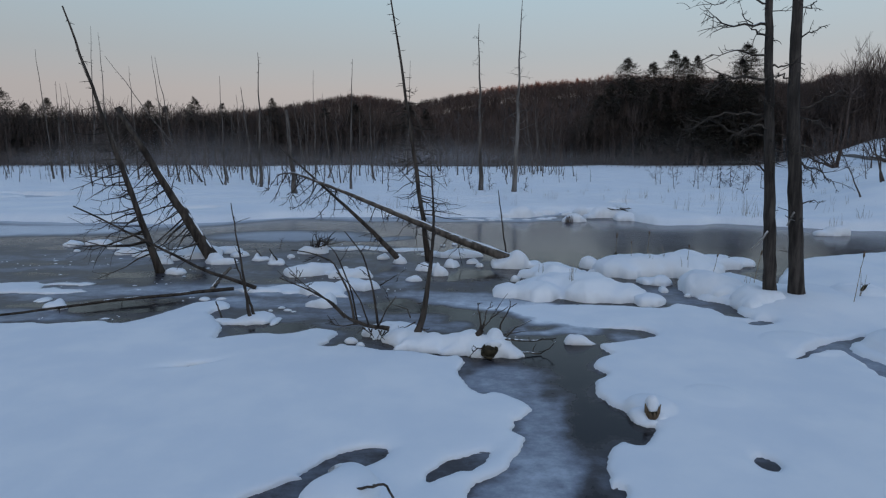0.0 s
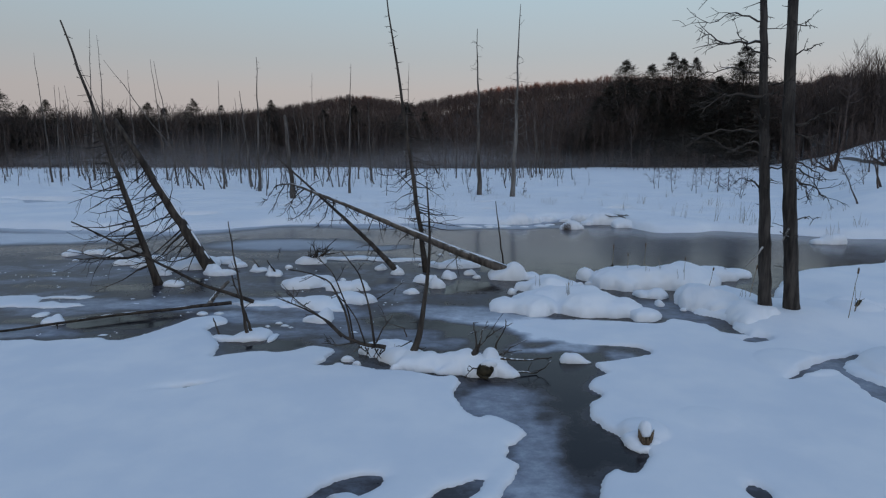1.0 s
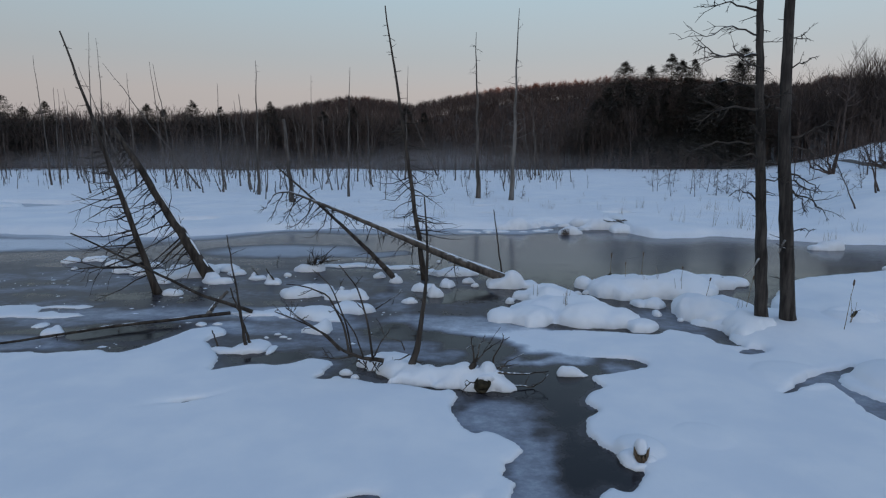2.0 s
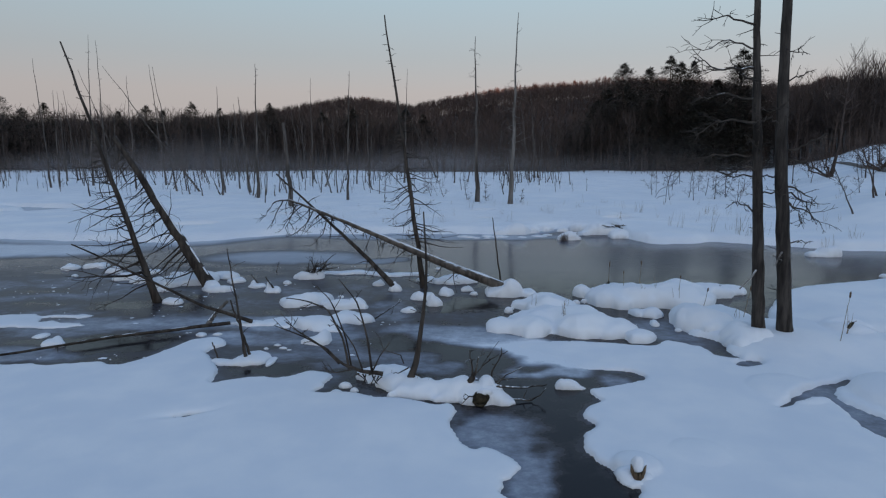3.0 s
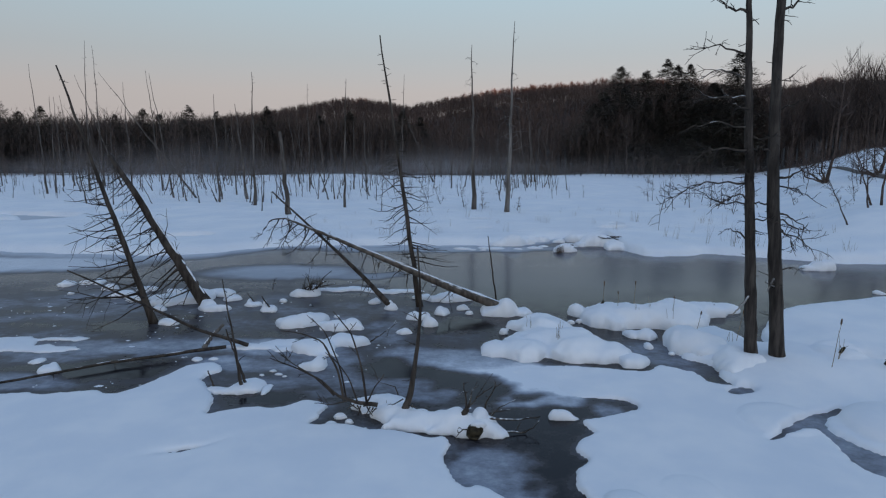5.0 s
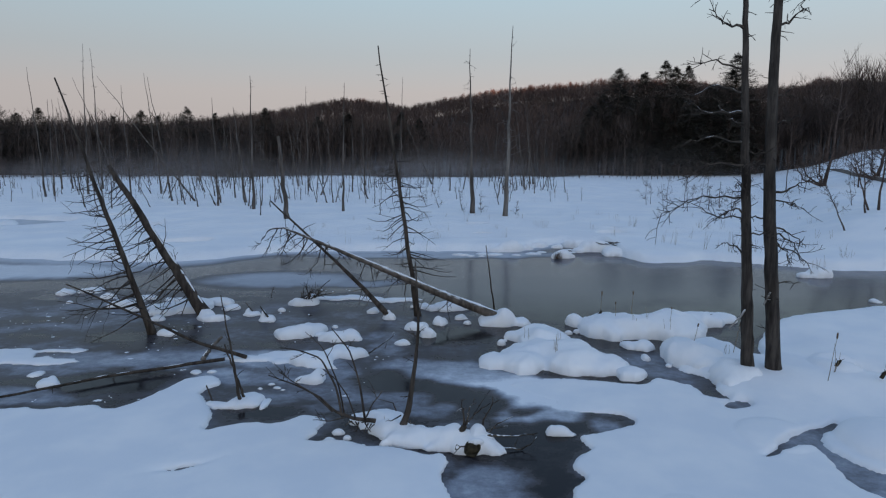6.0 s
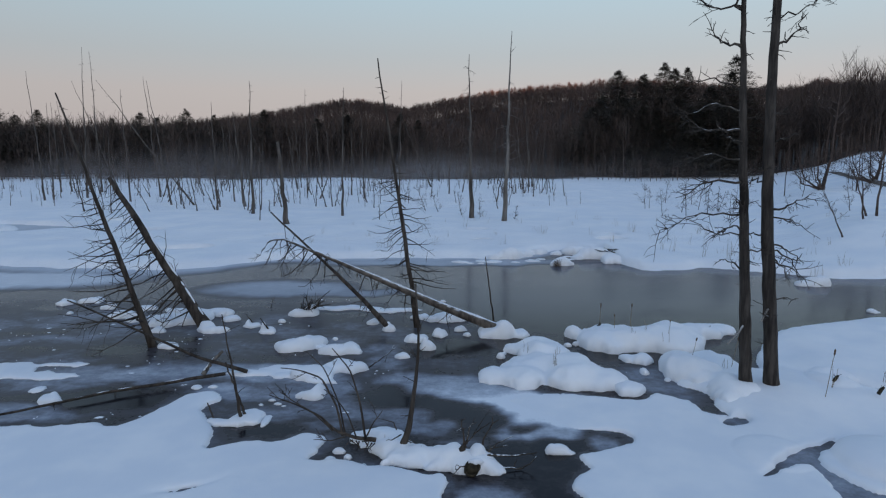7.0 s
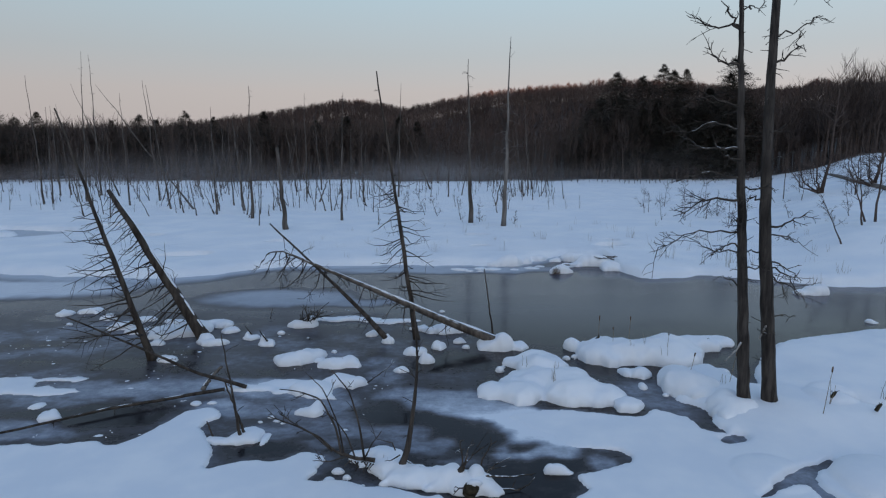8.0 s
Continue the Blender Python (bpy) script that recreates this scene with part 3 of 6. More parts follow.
def snow_mound(blobs, label, seed, step=0.05, group="snow mounds on the ice", name="snow_mound"):
    """Snow heaped on hummocks: blobs of x, y, half width, half depth, height, run together."""
    a = np.array(blobs, float)
    lo, hi = (a[:, :2] - a[:, 2:4]).min(0) - 0.12, (a[:, :2] + a[:, 2:4]).max(0) + 0.12

    size = min(1, a[:, 2].max() / 0.3)

    def each(x, y):
        u, v = warp(x, y, 0.4, 0.1 * size, seed)
        u, v = warp(u, v, 0.18, 0.03 * size, seed + 9)
        return [ellipse(u, v, cx, cy, rx, ry, 0.0) for cx, cy, rx, ry, h in blobs]

    def field(x, y):
        k = 0.035
        return k * np.log(sum(np.exp(np.clip(d / k, -40, 40)) for d in each(x, y)))

    def height(x, y, d):
        z, lip = np.zeros_like(x), np.full_like(x, 1e-6)
        weight = np.full_like(x, 1e-6)
        for (cx, cy, rx, ry, h), q in zip(blobs, each(x, y)):
            r = min(rx, ry)
            p = np.clip(q / r, 0, 1)
            z = z + (h * (0.28 * dome(p / 0.7) + 0.44 * (1 - (1 - p) ** 2))) ** 2.2
            near = np.exp(np.clip(q / (0.3 * r), -30, 2))
            lip, weight = lip + near * h, weight + near
        top = max(b[4] for b in blobs)
        z = z ** (1 / 2.2) * (1.1 if len(blobs) > 2 else 1.0) + (0.28 if a[:, 2].max() > 0.32 else 0.18) * lip / weight * dome(d / (0.03 + 0.10 * top))
        rough = 0.012 * ripple(x, y, 0.22, seed) + 0.2 * min(0.3, top) * ripple(x, y, 0.5, seed + 5) + 0.07 * min(0.3, top) * ripple(x, y, 0.19, seed + 6)
        return z + rough * dome(d / 0.25) * size
    me = snow_sheet(name, field, height, np.arange(lo[0], hi[0], step), np.arange(lo[1], hi[1], step), 0.03)
    for v in me.vertices:
        v.co -= Vector((a[0, 0], a[0, 1], 0))
    ob = new(name, me)
    ob.location = (a[0, 0], a[0, 1], 0)
    return tagged(ob, label, "snow", group)


snow_mound([(4.45, 14.75, 0.8, 0.8, 0.42), (5.85, 14.75, 0.95, 0.85, 0.46), (5.1, 14.7, 0.7, 0.65, 0.36), (3.68, 15.4, 0.22, 0.24, 0.26), (3.95, 15.3, 0.3, 0.25, 0.16), (6.9, 15.4, 0.7, 0.45, 0.32), (7.65, 15.75, 0.5, 0.3, 0.18)],
           "large rounded snow mound on marsh hummocks beside open water", 51, 0.055)
snow_mound([(1.45, 12.5, 0.52, 0.4, 0.2), (1.92, 12.2, 0.48, 0.42, 0.3), (2.2, 12.95, 0.62, 0.6, 0.32), (3.0, 12.55, 0.72, 0.78, 0.4), (3.6, 12.15, 0.5, 0.5, 0.28), (2.62, 13.9, 0.66, 0.6, 0.38), (2.05, 14.2, 0.35, 0.28, 0.2)],
           "broad rounded snow mound with dry stems poking through", 53, 0.055)
snow_mound([(4.55, 13.55, 0.19, 0.2, 0.14), (4.87, 13.42, 0.26, 0.27, 0.22)], "small double snow mound in a dark lead", 55)
snow_mound([(4.66, 12.78, 0.15, 0.17, 0.13)], "small snow cap in a dark lead", 56)
snow_mound([(4.04, 11.68, 0.28, 0.29, 0.24)], "round snow mound at the edge of the sheet", 57)
snow_mound([(6.79, 13.6, 0.17, 0.18, 0.14)], "small round snow cap on a hummock", 58)
snow_mound([(5.5, 12.75, 0.5, 0.7, 0.44), (5.75, 12.3, 0.55, 0.5, 0.34), (6.0, 11.55, 0.5, 0.5, 0.38), (5.75, 11.2, 0.32, 0.3, 0.26)], "snow mound before two dead trunks", 59, 0.055)
snow_mound([(-1.02, 9.68, 0.3, 0.2, 0.16), (-0.72, 9.66, 0.36, 0.26, 0.24), (-0.62, 9.32, 0.34, 0.3, 0.2), (-0.34, 9.08, 0.4, 0.28, 0.2), (-0.05, 8.98, 0.42, 0.26, 0.2), (0.25, 8.93, 0.42, 0.26, 0.21), (0.55, 8.86, 0.42, 0.26, 0.22), (0.82, 8.76, 0.34, 0.21, 0.19), (1.02, 8.66, 0.2, 0.12, 0.1)],
           "long low snow-covered islet with roots and a dead stem", 61, 0.025)
snow_mound([(-3.3, 10.47, 0.36, 0.28, 0.15), (-3.78, 10.45, 0.3, 0.16, 0.08)], "snow cushion round two thin dead stems", 62, 0.04)
snow_mound([(-2.93, 10.45, 0.1, 0.26, 0.05)], "thin snow wedge on the ice", 63, 0.03)
snow_mound([(1.65, 15.55, 0.4, 0.32, 0.3), (1.9, 15.42, 0.28, 0.24, 0.42), (2.2, 15.55, 0.4, 0.26, 0.16)], "snow heaped at the foot of a fallen log", 64)
snow_mound([(0.4, 16.95, 0.65, 0.28, 0.2), (-0.3, 17.2, 0.4, 0.2, 0.12)], "snow mound beneath a fallen log", 65)
snow_mound([(-2.6, 18.3, 1.1, 0.25, 0.08), (-1.2, 18.0, 0.9, 0.22, 0.08)], "long narrow snow ledge on the ice", 66, 0.06)
snow_mound([(-3.4, 14.5, 0.5, 0.3, 0.25), (-2.95, 14.85, 0.38, 0.28, 0.22), (-3.05, 14.55, 0.3, 0.2, 0.2)], "flat-topped snow mound in dark ice", 67)
snow_mound([(-2.13, 14.22, 0.53, 0.26, 0.2), (-1.9, 14.32, 0.3, 0.2, 0.22)], "flat snow cushion in dark ice", 68)
snow_mound([(-2.5, 12.7, 0.5, 0.32, 0.2), (-1.85, 13.05, 0.55, 0.28, 0.2), (-2.25, 12.35, 0.3, 0.15, 0.06)], "irregular snow mound in dark ice", 69)
snow_mound([(-2.31, 11.55, 0.3, 0.24, 0.24), (-2.2, 11.62, 0.2, 0.17, 0.26)], "round snow cap on a hummock", 70)
snow_mound([(-3.9, 12.85, 0.62, 0.2, 0.07), (-3.2, 13.1, 0.6, 0.22, 0.07), (-2.85, 12.7, 0.6, 0.15, 0.05)], "thin snow ledge beside a fallen pole", 71)
snow_mound([(-8.3, 13.45, 0.55, 0.16, 0.04), (-8.35, 12.75, 0.75, 0.22, 0.05), (-9.5, 13.0, 0.9, 0.55, 0.06), (-10.7, 12.7, 0.9, 0.5, 0.06)], "thin snow sheet on frosted ice", 72, 0.06)
snow_mound([(-7.45, 16.6, 0.42, 0.36, 0.22), (-6.85, 17.2, 0.6, 0.45, 0.26), (-7.5, 17.2, 0.5, 0.3, 0.14), (-6.85, 16.75, 0.35, 0.3, 0.2)], "snow heaped between two leaning dead trees", 73)
snow_mound([(-8.35, 17.05, 0.36, 0.22, 0.14), (-8.0, 17.3, 0.25, 0.2, 0.1)], "flat snow patch beneath leaning dead trees", 85)
snow_mound([(-6.35, 17.75, 0.55, 0.25, 0.18)], "snow mound behind a leaning dead tree", 86)
snow_mound([(-8.7, 18.3, 0.34, 0.22, 0.12)], "low snow patch on dark ice", 88)
snow_mound([(-7.7, 18.0, 0.4, 0.2, 0.12), (-7.2, 18.15, 0.25, 0.15, 0.08)], "low snow patch on dark ice", 89)
snow_mound([(-9.0, 17.5, 0.44, 0.3, 0.2)], "snow mound beside a leaning dead tree", 74)
snow_mound([(-5.82, 16.02, 0.44, 0.2, 0.12), (-6.02, 16.18, 0.22, 0.17, 0.24)], "snow heaped at the foot of a leaning tree", 75, 0.03)
snow_mound([(-5.72, 17.05, 0.28, 0.2, 0.17)], "round snow cap behind a leaning tree", 95, 0.03)
snow_mound([(-6.5, 14.65, 0.28, 0.2, 0.13)], "snow at the foot of a leaning dead tree", 76)
snow_mound([(-4.3, 15.85, 0.25, 0.2, 0.16), (-4.4, 15.88, 0.09, 0.09, 0.34)], "snow cap drawn up round a leaning peg", 93, 0.025)
snow_mound([(-4.9, 16.5, 0.27, 0.2, 0.14), (-5.02, 16.5, 0.1, 0.09, 0.24)], "snow cap drawn up round a leaning peg", 94, 0.025)
snow_mound([(-3.78, 17.55, 0.46, 0.24, 0.18), (-3.55, 17.65, 0.24, 0.2, 0.3)], "snow heaped on an upturned root", 77)
snow_mound([(13.3, 21.3, 0.42, 0.3, 0.2), (13.7, 21.35, 0.42, 0.32, 0.34)], "snow-covered hummock in open water", 78)
snow_mound([(5.45, 25.3, 0.42, 0.3, 0.36), (5.1, 25.25, 0.25, 0.22, 0.2)], "snow-capped brown hummock by the far bank", 79, 0.045)
snow_mound([(2.75, 26.95, 0.45, 0.3, 0.24), (3.4, 26.95, 0.62, 0.36, 0.42), (4.05, 27.3, 0.4, 0.25, 0.26)], "low snow hummocks along the far bank", 81)
snow_mound([(4.9, 28.1, 0.42, 0.3, 0.32)], "rounded snow hummock by the far bank", 90)
snow_mound([(5.65, 27.8, 0.3, 0.22, 0.22)], "small snow hummock by the far bank", 91)
snow_mound([(6.45, 28.0, 0.5, 0.32, 0.34), (7.0, 28.1, 0.4, 0.3, 0.26)], "rounded snow hummock by the far bank", 92)
snow_mound([(6.95, 26.95, 0.6, 0.42, 0.44), (7.55, 26.85, 0.5, 0.45, 0.36), (7.7, 26.0, 0.5, 0.55, 0.3), (6.4, 26.75, 0.3, 0.22, 0.16)], "snow hummock jutting from the far bank", 82)
for k, (x, y, r) in enumerate([(2.1, 26.2, 0.16), (2.6, 26.0, 0.22), (3.5, 25.9, 0.14), (4.3, 26.2, 0.2), (4.7, 26.6, 0.13), (1.6, 25.7, 0.12), (5.9, 26.4, 0.18), (2.0, 25.6, 0.1), (6.0, 27.2, 0.14)]):
    snow_mound([(x, y, 1.6 * r, r, 0.06)], "thin cake of snow on grey shore ice", 180 + k, 0.035, "snow cakes by the far bank", "snow_cake")
snow_mound([(1.2, 26.0, 0.4, 0.2, 0.08)], "low snow patch on grey ice", 83)
snow_mound([(16.3, 20.6, 0.45, 0.35, 0.35), (16.7, 20.9, 0.4, 0.3, 0.2)], "snow-capped hummock by the east bank", 84)
LUMPS = [(-7.33, 11.4, 0.24, 0.1), (-7.98, 12.0, 0.17, 0.04), (-7.27, 16.05, 0.25, 0.09), (-11.5, 19.0, 0.29, 0.1), (-10.8, 19.3, 0.32, 0.1),
         (-10.7, 17.8, 0.11, 0.06), (-9.85, 18.5, 0.25, 0.12), (-6.06, 17.6, 0.22, 0.13), 
         (-4.2, 16.85, 0.13, 0.08), (-1.65, 16.65, 0.18, 0.1), (-1.13, 16.0, 0.2, 0.14), (-0.66, 13.85, 0.19, 0.1), (-0.32, 15.1, 0.24, 0.14),
         (-0.06, 14.45, 0.24, 0.18), (0.21, 15.5, 0.2, 0.12), (0.74, 15.95, 0.16, 0.09), (0.93, 15.5, 0.11, 0.08), (1.64, 13.75, 0.11, 0.12)]
SPECKS = [(2.11, 9.25, 0.16, 0.1), (13.1, 17.7, 0.18, 0.08), (-1.42, 9.25, 0.1, 0.07), (-1.25, 9.1, 0.08, 0.06), (-1.55, 9.02, 0.1, 0.04), (-4.75, 12.05, 0.14, 0.04), (-4.45, 12.1, 0.1, 0.03),
          (-2.46, 15.2, 0.09, 0.06), (-1.0, 8.85, 0.05, 0.03), (-0.02, 18.9, 0.09, 0.05), (0.35, 19.1, 0.1, 0.05), (0.95, 8.62, 0.1, 0.03),
          (-3.05, 11.35, 0.07, 0.03), (-2.9, 11.2, 0.08, 0.03), (-3.2, 11.15, 0.06, 0.03), (-2.75, 11.1, 0.06, 0.02), (-2.7, 14.6, 0.15, 0.05), (1.75, 14.0, 0.07, 0.05), (3.35, 14.6, 0.1, 0.08), (3.6, 14.7, 0.1, 0.08), (5.0, 12.3, 0.1, 0.05)]
for k, (x, y, r, h) in enumerate(LUMPS + SPECKS):
    rng = random.Random(1400 + k)
    h *= 1.4
    blobs = [(x, y, r, r * 0.8, h)]
    for _ in range(2 if r > 0.14 else 0):
        w = r * rng.uniform(0.35, 0.62)
        blobs.append((x + rng.uniform(-0.8, 0.8) * r, y + rng.uniform(-0.55, 0.45) * r, w, w * 0.8, h * rng.uniform(0.35, 1.15)))
    snow_mound(blobs, "small round cap of snow on the dark ice", 100 + k, max(0.02, r * 0.16), "small snow lumps", "snow_lump")

# ---------------------------------------------------------------- wood


def bend(a, b, sag=0.0, n=8, rng=random, wob=0.0):
    """Points from a to b, sagging in the middle and wobbling a little."""
    a, b = Vector(a), Vector(b)
    out = []
    for i in range(n + 1):
        s = i / n
        p = a.lerp(b, s) + Vector((0, 0, -sag * 4 * s * (1 - s)))
        if 0 < i < n:
            p += Vector((rng.uniform(-wob, wob), rng.uniform(-wob, wob), rng.uniform(-wob, wob)))
        out.append(p)
    return out


def taper(n, r0, r1, power=0.8):
    return [r0 + (r1 - r0) * (i / n) ** power for i in range(n + 1)]


def grow(shape, start, way, length, r, rng, droop=0.15, kink=0.16, twigs=5, depth=2, twig_len=0.4, sides=5, curl=0.0):
    """A crooked bare branch with its twigs."""
    n = max(4, int(length / 0.14)) if depth > 1 else 4
    n = min(n, 9)
    p, d = Vector(start), Vector(way).normalized()
    pts = [p.copy()]
    for i in range(n):
        d = (d + Vector((rng.uniform(-kink, kink), rng.uniform(-kink, kink), rng.uniform(-kink, kink) - droop / n * 2 + curl * (i / n) / n * 4))).normalized()
        p = p + d * (length / n)
        pts.append(p.copy())
    shape.tube(pts, taper(n, r, max(0.004, r * 0.22)), sides, cap=False)
    if depth > 0:
        for _ in range(twigs):
            i = rng.randint(max(1, n // 3), n - 1)
            along = (pts[i + 1] - pts[i]).normalized()
            side = along.cross(Vector((rng.uniform(-1, 1), rng.uniform(-1, 1), rng.uniform(-1, 1)))).normalized()
            grow(shape, pts[i], along * rng.uniform(0.3, 1.0) + side * rng.uniform(0.5, 1.0), length * twig_len * rng.uniform(0.45, 1.1),
                 max(0.0055, r * 0.5 * (1 - 0.5 * i / n)), rng, droop * 0.7, kink * 1.3, max(1, twigs // 2), depth - 1, twig_len, 4 if depth > 1 else 3)


def along(pts, s):
    """The place at the share s of a line of points."""
    f = s * (len(pts) - 1)
    i = min(int(f), len(pts) - 2)
    return Vector(pts[i]).lerp(Vector(pts[i + 1]), f - i)


def even(pts, n):
    """The same line divided into n equal lengths."""
    pts = [Vector(p) for p in pts]
    far = [0.0]
    for a, b in zip(pts, pts[1:]):
        far.append(far[-1] + (b - a).length)
    return [Vector([float(np.interp(far[-1] * i / n, far, [p[j] for p in pts])) for j in range(3)]) for i in range(n + 1)]


def dead_trunk(pts, r0, r1, rng, sides=14, power=0.85, flare=0.0, rough=0.06):
    n = len(pts) - 1
    radii = taper(n, r0, r1, power)
    if flare:
        radii[0] *= 1 + flare
        radii[1] *= 1 + flare * 0.35
    return Shape().tube(pts, radii, sides, True, rough, rng)


def leaning_tree(base, tip, r0, r1, seed, label, branches, span_s, lengths, droop, side_pull, bark=None, sag=0.0, group="leaning dead spruces", extra=0, curl=0.0):
    """A dead spruce with its bare side branches. span_s: the stretch of the trunk that bears them."""
    rng = random.Random(seed)
    bark = bark or BARK_DARK
    t = thing("dead_spruce", base, label, "dead tree", group)
    pts = bend(base, tip, sag, 18, rng, 0.015)
    part("trunk", dead_trunk(pts, r0, r1, rng, flare=0.35), bark, t)
    axis = (Vector(tip) - Vector(base)).normalized()
    for k in range(branches):
        s = span_s[0] + (span_s[1] - span_s[0]) * (k + rng.random()) / branches
        around = rng.uniform(0, 2 * math.pi)
        side = Vector((math.cos(around), math.sin(around) * 0.8, rng.uniform(-0.4, 0.25)))
        side = (side - axis * side.dot(axis) + Vector(side_pull)).normalized()
        f = (k + 0.5) / branches
        ln = (lengths[0] + (lengths[1] - lengths[0]) * f) * rng.uniform(0.55, 1.2)
        sh = Shape()
        grow(sh, along(pts, s), side, ln, 0.010 + 0.009 * ln, rng, droop, 0.29, 2, 1, 0.5, curl=curl)
        part("branch", sh, bark, t)
    for k in range(extra):
        s = rng.uniform(span_s[1], 0.96)
        sh = Shape()
        around = rng.uniform(0, 2 * math.pi)
        grow(sh, along(pts, s), (math.cos(around), math.sin(around), 0.1), rng.uniform(0.08, 0.24), 0.010, rng, 0.1, 0.15, 1, 1, 0.4)
        part("branch", sh, bark, t)
    return t


def ridge_snow(t, pts, radii, width, height, seed, s0=0.0, s1=1.0, gaps=0.0):
    """Snow lying along the upper side of a log."""
    rng = random.Random(seed)
    n = 26
    v, f = [], []
    for i in range(n + 1):
        s = s0 + (s1 - s0) * i / n
        p = along(pts, s)
        q = along(pts, min(1, s + 0.02)) - along(pts, max(0, s - 0.02))
        axis = q.normalized()
        over = (Vector((0, 0, 1)) - axis * axis.z).normalized()
        side = over.cross(axis)
        r = radii[0] + (radii[1] - radii[0]) * s
        fade = min(1, 6 * i / n, 6 * (n - i) / n) * rng.uniform(0.35, 1.2) * (0.3 if rng.random() < gaps else 1)
        w, h = width * r * (0.5 + 0.5 * fade), height * r * fade
        for a, b in ((-1, 0), (-0.75, 0.62), (0, 1), (0.75, 0.62), (1, 0)):
            v.append(tuple(p + side * (a * w) + over * (r * math.sqrt(max(0.05, 1 - (a * w / r) ** 2 * 0.9)) - 0.01 + b * h)))
    for i in range(n):
        for k in range(4):
            a = i * 5 + k
            f.append((a, a + 1, a + 6, a + 5))
    sh = Shape()
    sh.v, sh.f = v, f
    return part("snow_cap", sh, SNOW, t, "white snow lying along the top")


# Two leaning spruces over the ice.
leaning_tree((-6.85, 14.75, -0.1), (-8.31, 14.16, 6.06), 0.092, 0.016, 1, "slim dead spruce leaning over the ice with long bare side branches", 40, (0.09, 0.66), (2.0, 0.45), 0.18, (-0.75, -0.15, -0.05), extra=14, curl=0.35)
leanb = leaning_tree((-6.1, 16.35, -0.1), (-8.75, 16.95, 4.05), 0.175, 0.055, 2, "thick dead spruce leaning low, snow on trunk, drooping branches", 46, (0.14, 0.98), (1.9, 0.5), 0.5, (-0.7, -0.3, -0.3), curl=0.6)
ridge_snow(leanb, bend((-6.1, 16.35, -0.1), (-8.75, 16.95, 4.05), 0, 18), (0.175, 0.055), 0.36, 0.14, 3, 0.06, 0.62, 0.5)
# The leaning spruce that stands in the middle of the pond.
leaning_tree((-0.36, 16.3, -0.1), (-1.39, 16.86, 7.17), 0.078, 0.016, 4, "tall thin dead spruce leaning slightly with bare side branches", 52, (0.16, 0.64), (1.25, 0.5), 0.34, (-0.25, -0.1, -0.1), sag=-0.02, extra=18, curl=0.6)


def fallen_log():
    """The big log that lies with its foot in a snow heap and its top propped in the air."""
    rng = random.Random(7)
    pts = [Vector(p) for p in ((2.02, 15.42, 0.10), (1.2, 15.65, 0.38), (0.2, 15.9, 0.72), (-1.2, 16.2, 1.28), (-2.63, 16.48, 1.84), (-3.4, 16.75, 2.1), (-4.1, 17.05, 2.33), (-4.4, 17.1, 2.3))]
    t = thing("fallen_log", pts[0], "fallen dead spruce propped over the ice, snow along its top", "fallen tree")
    fine = even(pts, 24)
    part("trunk", dead_trunk(fine, 0.135, 0.02, rng, flare=0.2), BARK_LOG, t)
    ridge_snow(t, fine, (0.14, 0.03), 0.55, 0.24, 8, 0.02, 0.72, 0.3)
    for k in range(40):
        s = 0.18 + 0.8 * (k + rng.random()) / 40
        side = Vector((rng.uniform(-1.0, 0.35), rng.uniform(-0.8, 0.8), rng.uniform(-1.0, 0.15))).normalized()
        ln = rng.uniform(0.3, 1.05) * (0.55 + 0.55 * s)
        sh = Shape()
        grow(sh, along(fine, s), side, ln, 0.010 + 0.010 * ln, rng, 0.25, 0.3, 3, 2 if s > 0.45 else 1, 0.42, curl=0.25)
        part("branch", sh, BARK_DARK, t)
    # the broken top arches over and hangs
    for line in ([(-4.4, 17.1, 2.3), (-4.6, 17.1, 2.2), (-4.75, 17.05, 1.95), (-4.95, 17.0, 1.75)], [(-4.3, 17.1, 2.3), (-4.45, 17.0, 2.05), (-4.55, 16.95, 1.75), (-4.7, 16.9, 1.5)],
                 [(-3.9, 16.95, 2.2), (-4.0, 16.8, 1.9), (-4.15, 16.7, 1.6), (-4.1, 16.6, 1.35)], [(-3.4, 16.75, 2.05), (-3.6, 16.6, 1.7), (-3.85, 16.5, 1.45), (-4.05, 16.45, 1.4)],
                 [(-3.0, 16.6, 1.9), (-3.1, 16.4, 1.5), (-3.35, 16.3, 1.2), (-3.6, 16.25, 1.15)]):
        path = even(line, 7)
        path = [path[0]] + [p + Vector((rng.uniform(-0.03, 0.03), 0, rng.uniform(-0.03, 0.03))) for p in path[1:]]
        sh = Shape().tube(path, taper(7, 0.019, 0.006), 6, True, 0.1, rng)
        for _ in range(5):
            grow(sh, along(path, rng.uniform(0.25, 0.95)), (rng.uniform(-1, 0.4), rng.uniform(-0.6, 0.6), rng.uniform(-0.8, 0.5)), rng.uniform(0.12, 0.4), 0.008, rng, 0.1, 0.3, 2, 1, 0.5)
        part("branch", sh, BARK_DARK, t)
    return t


fallen_log()


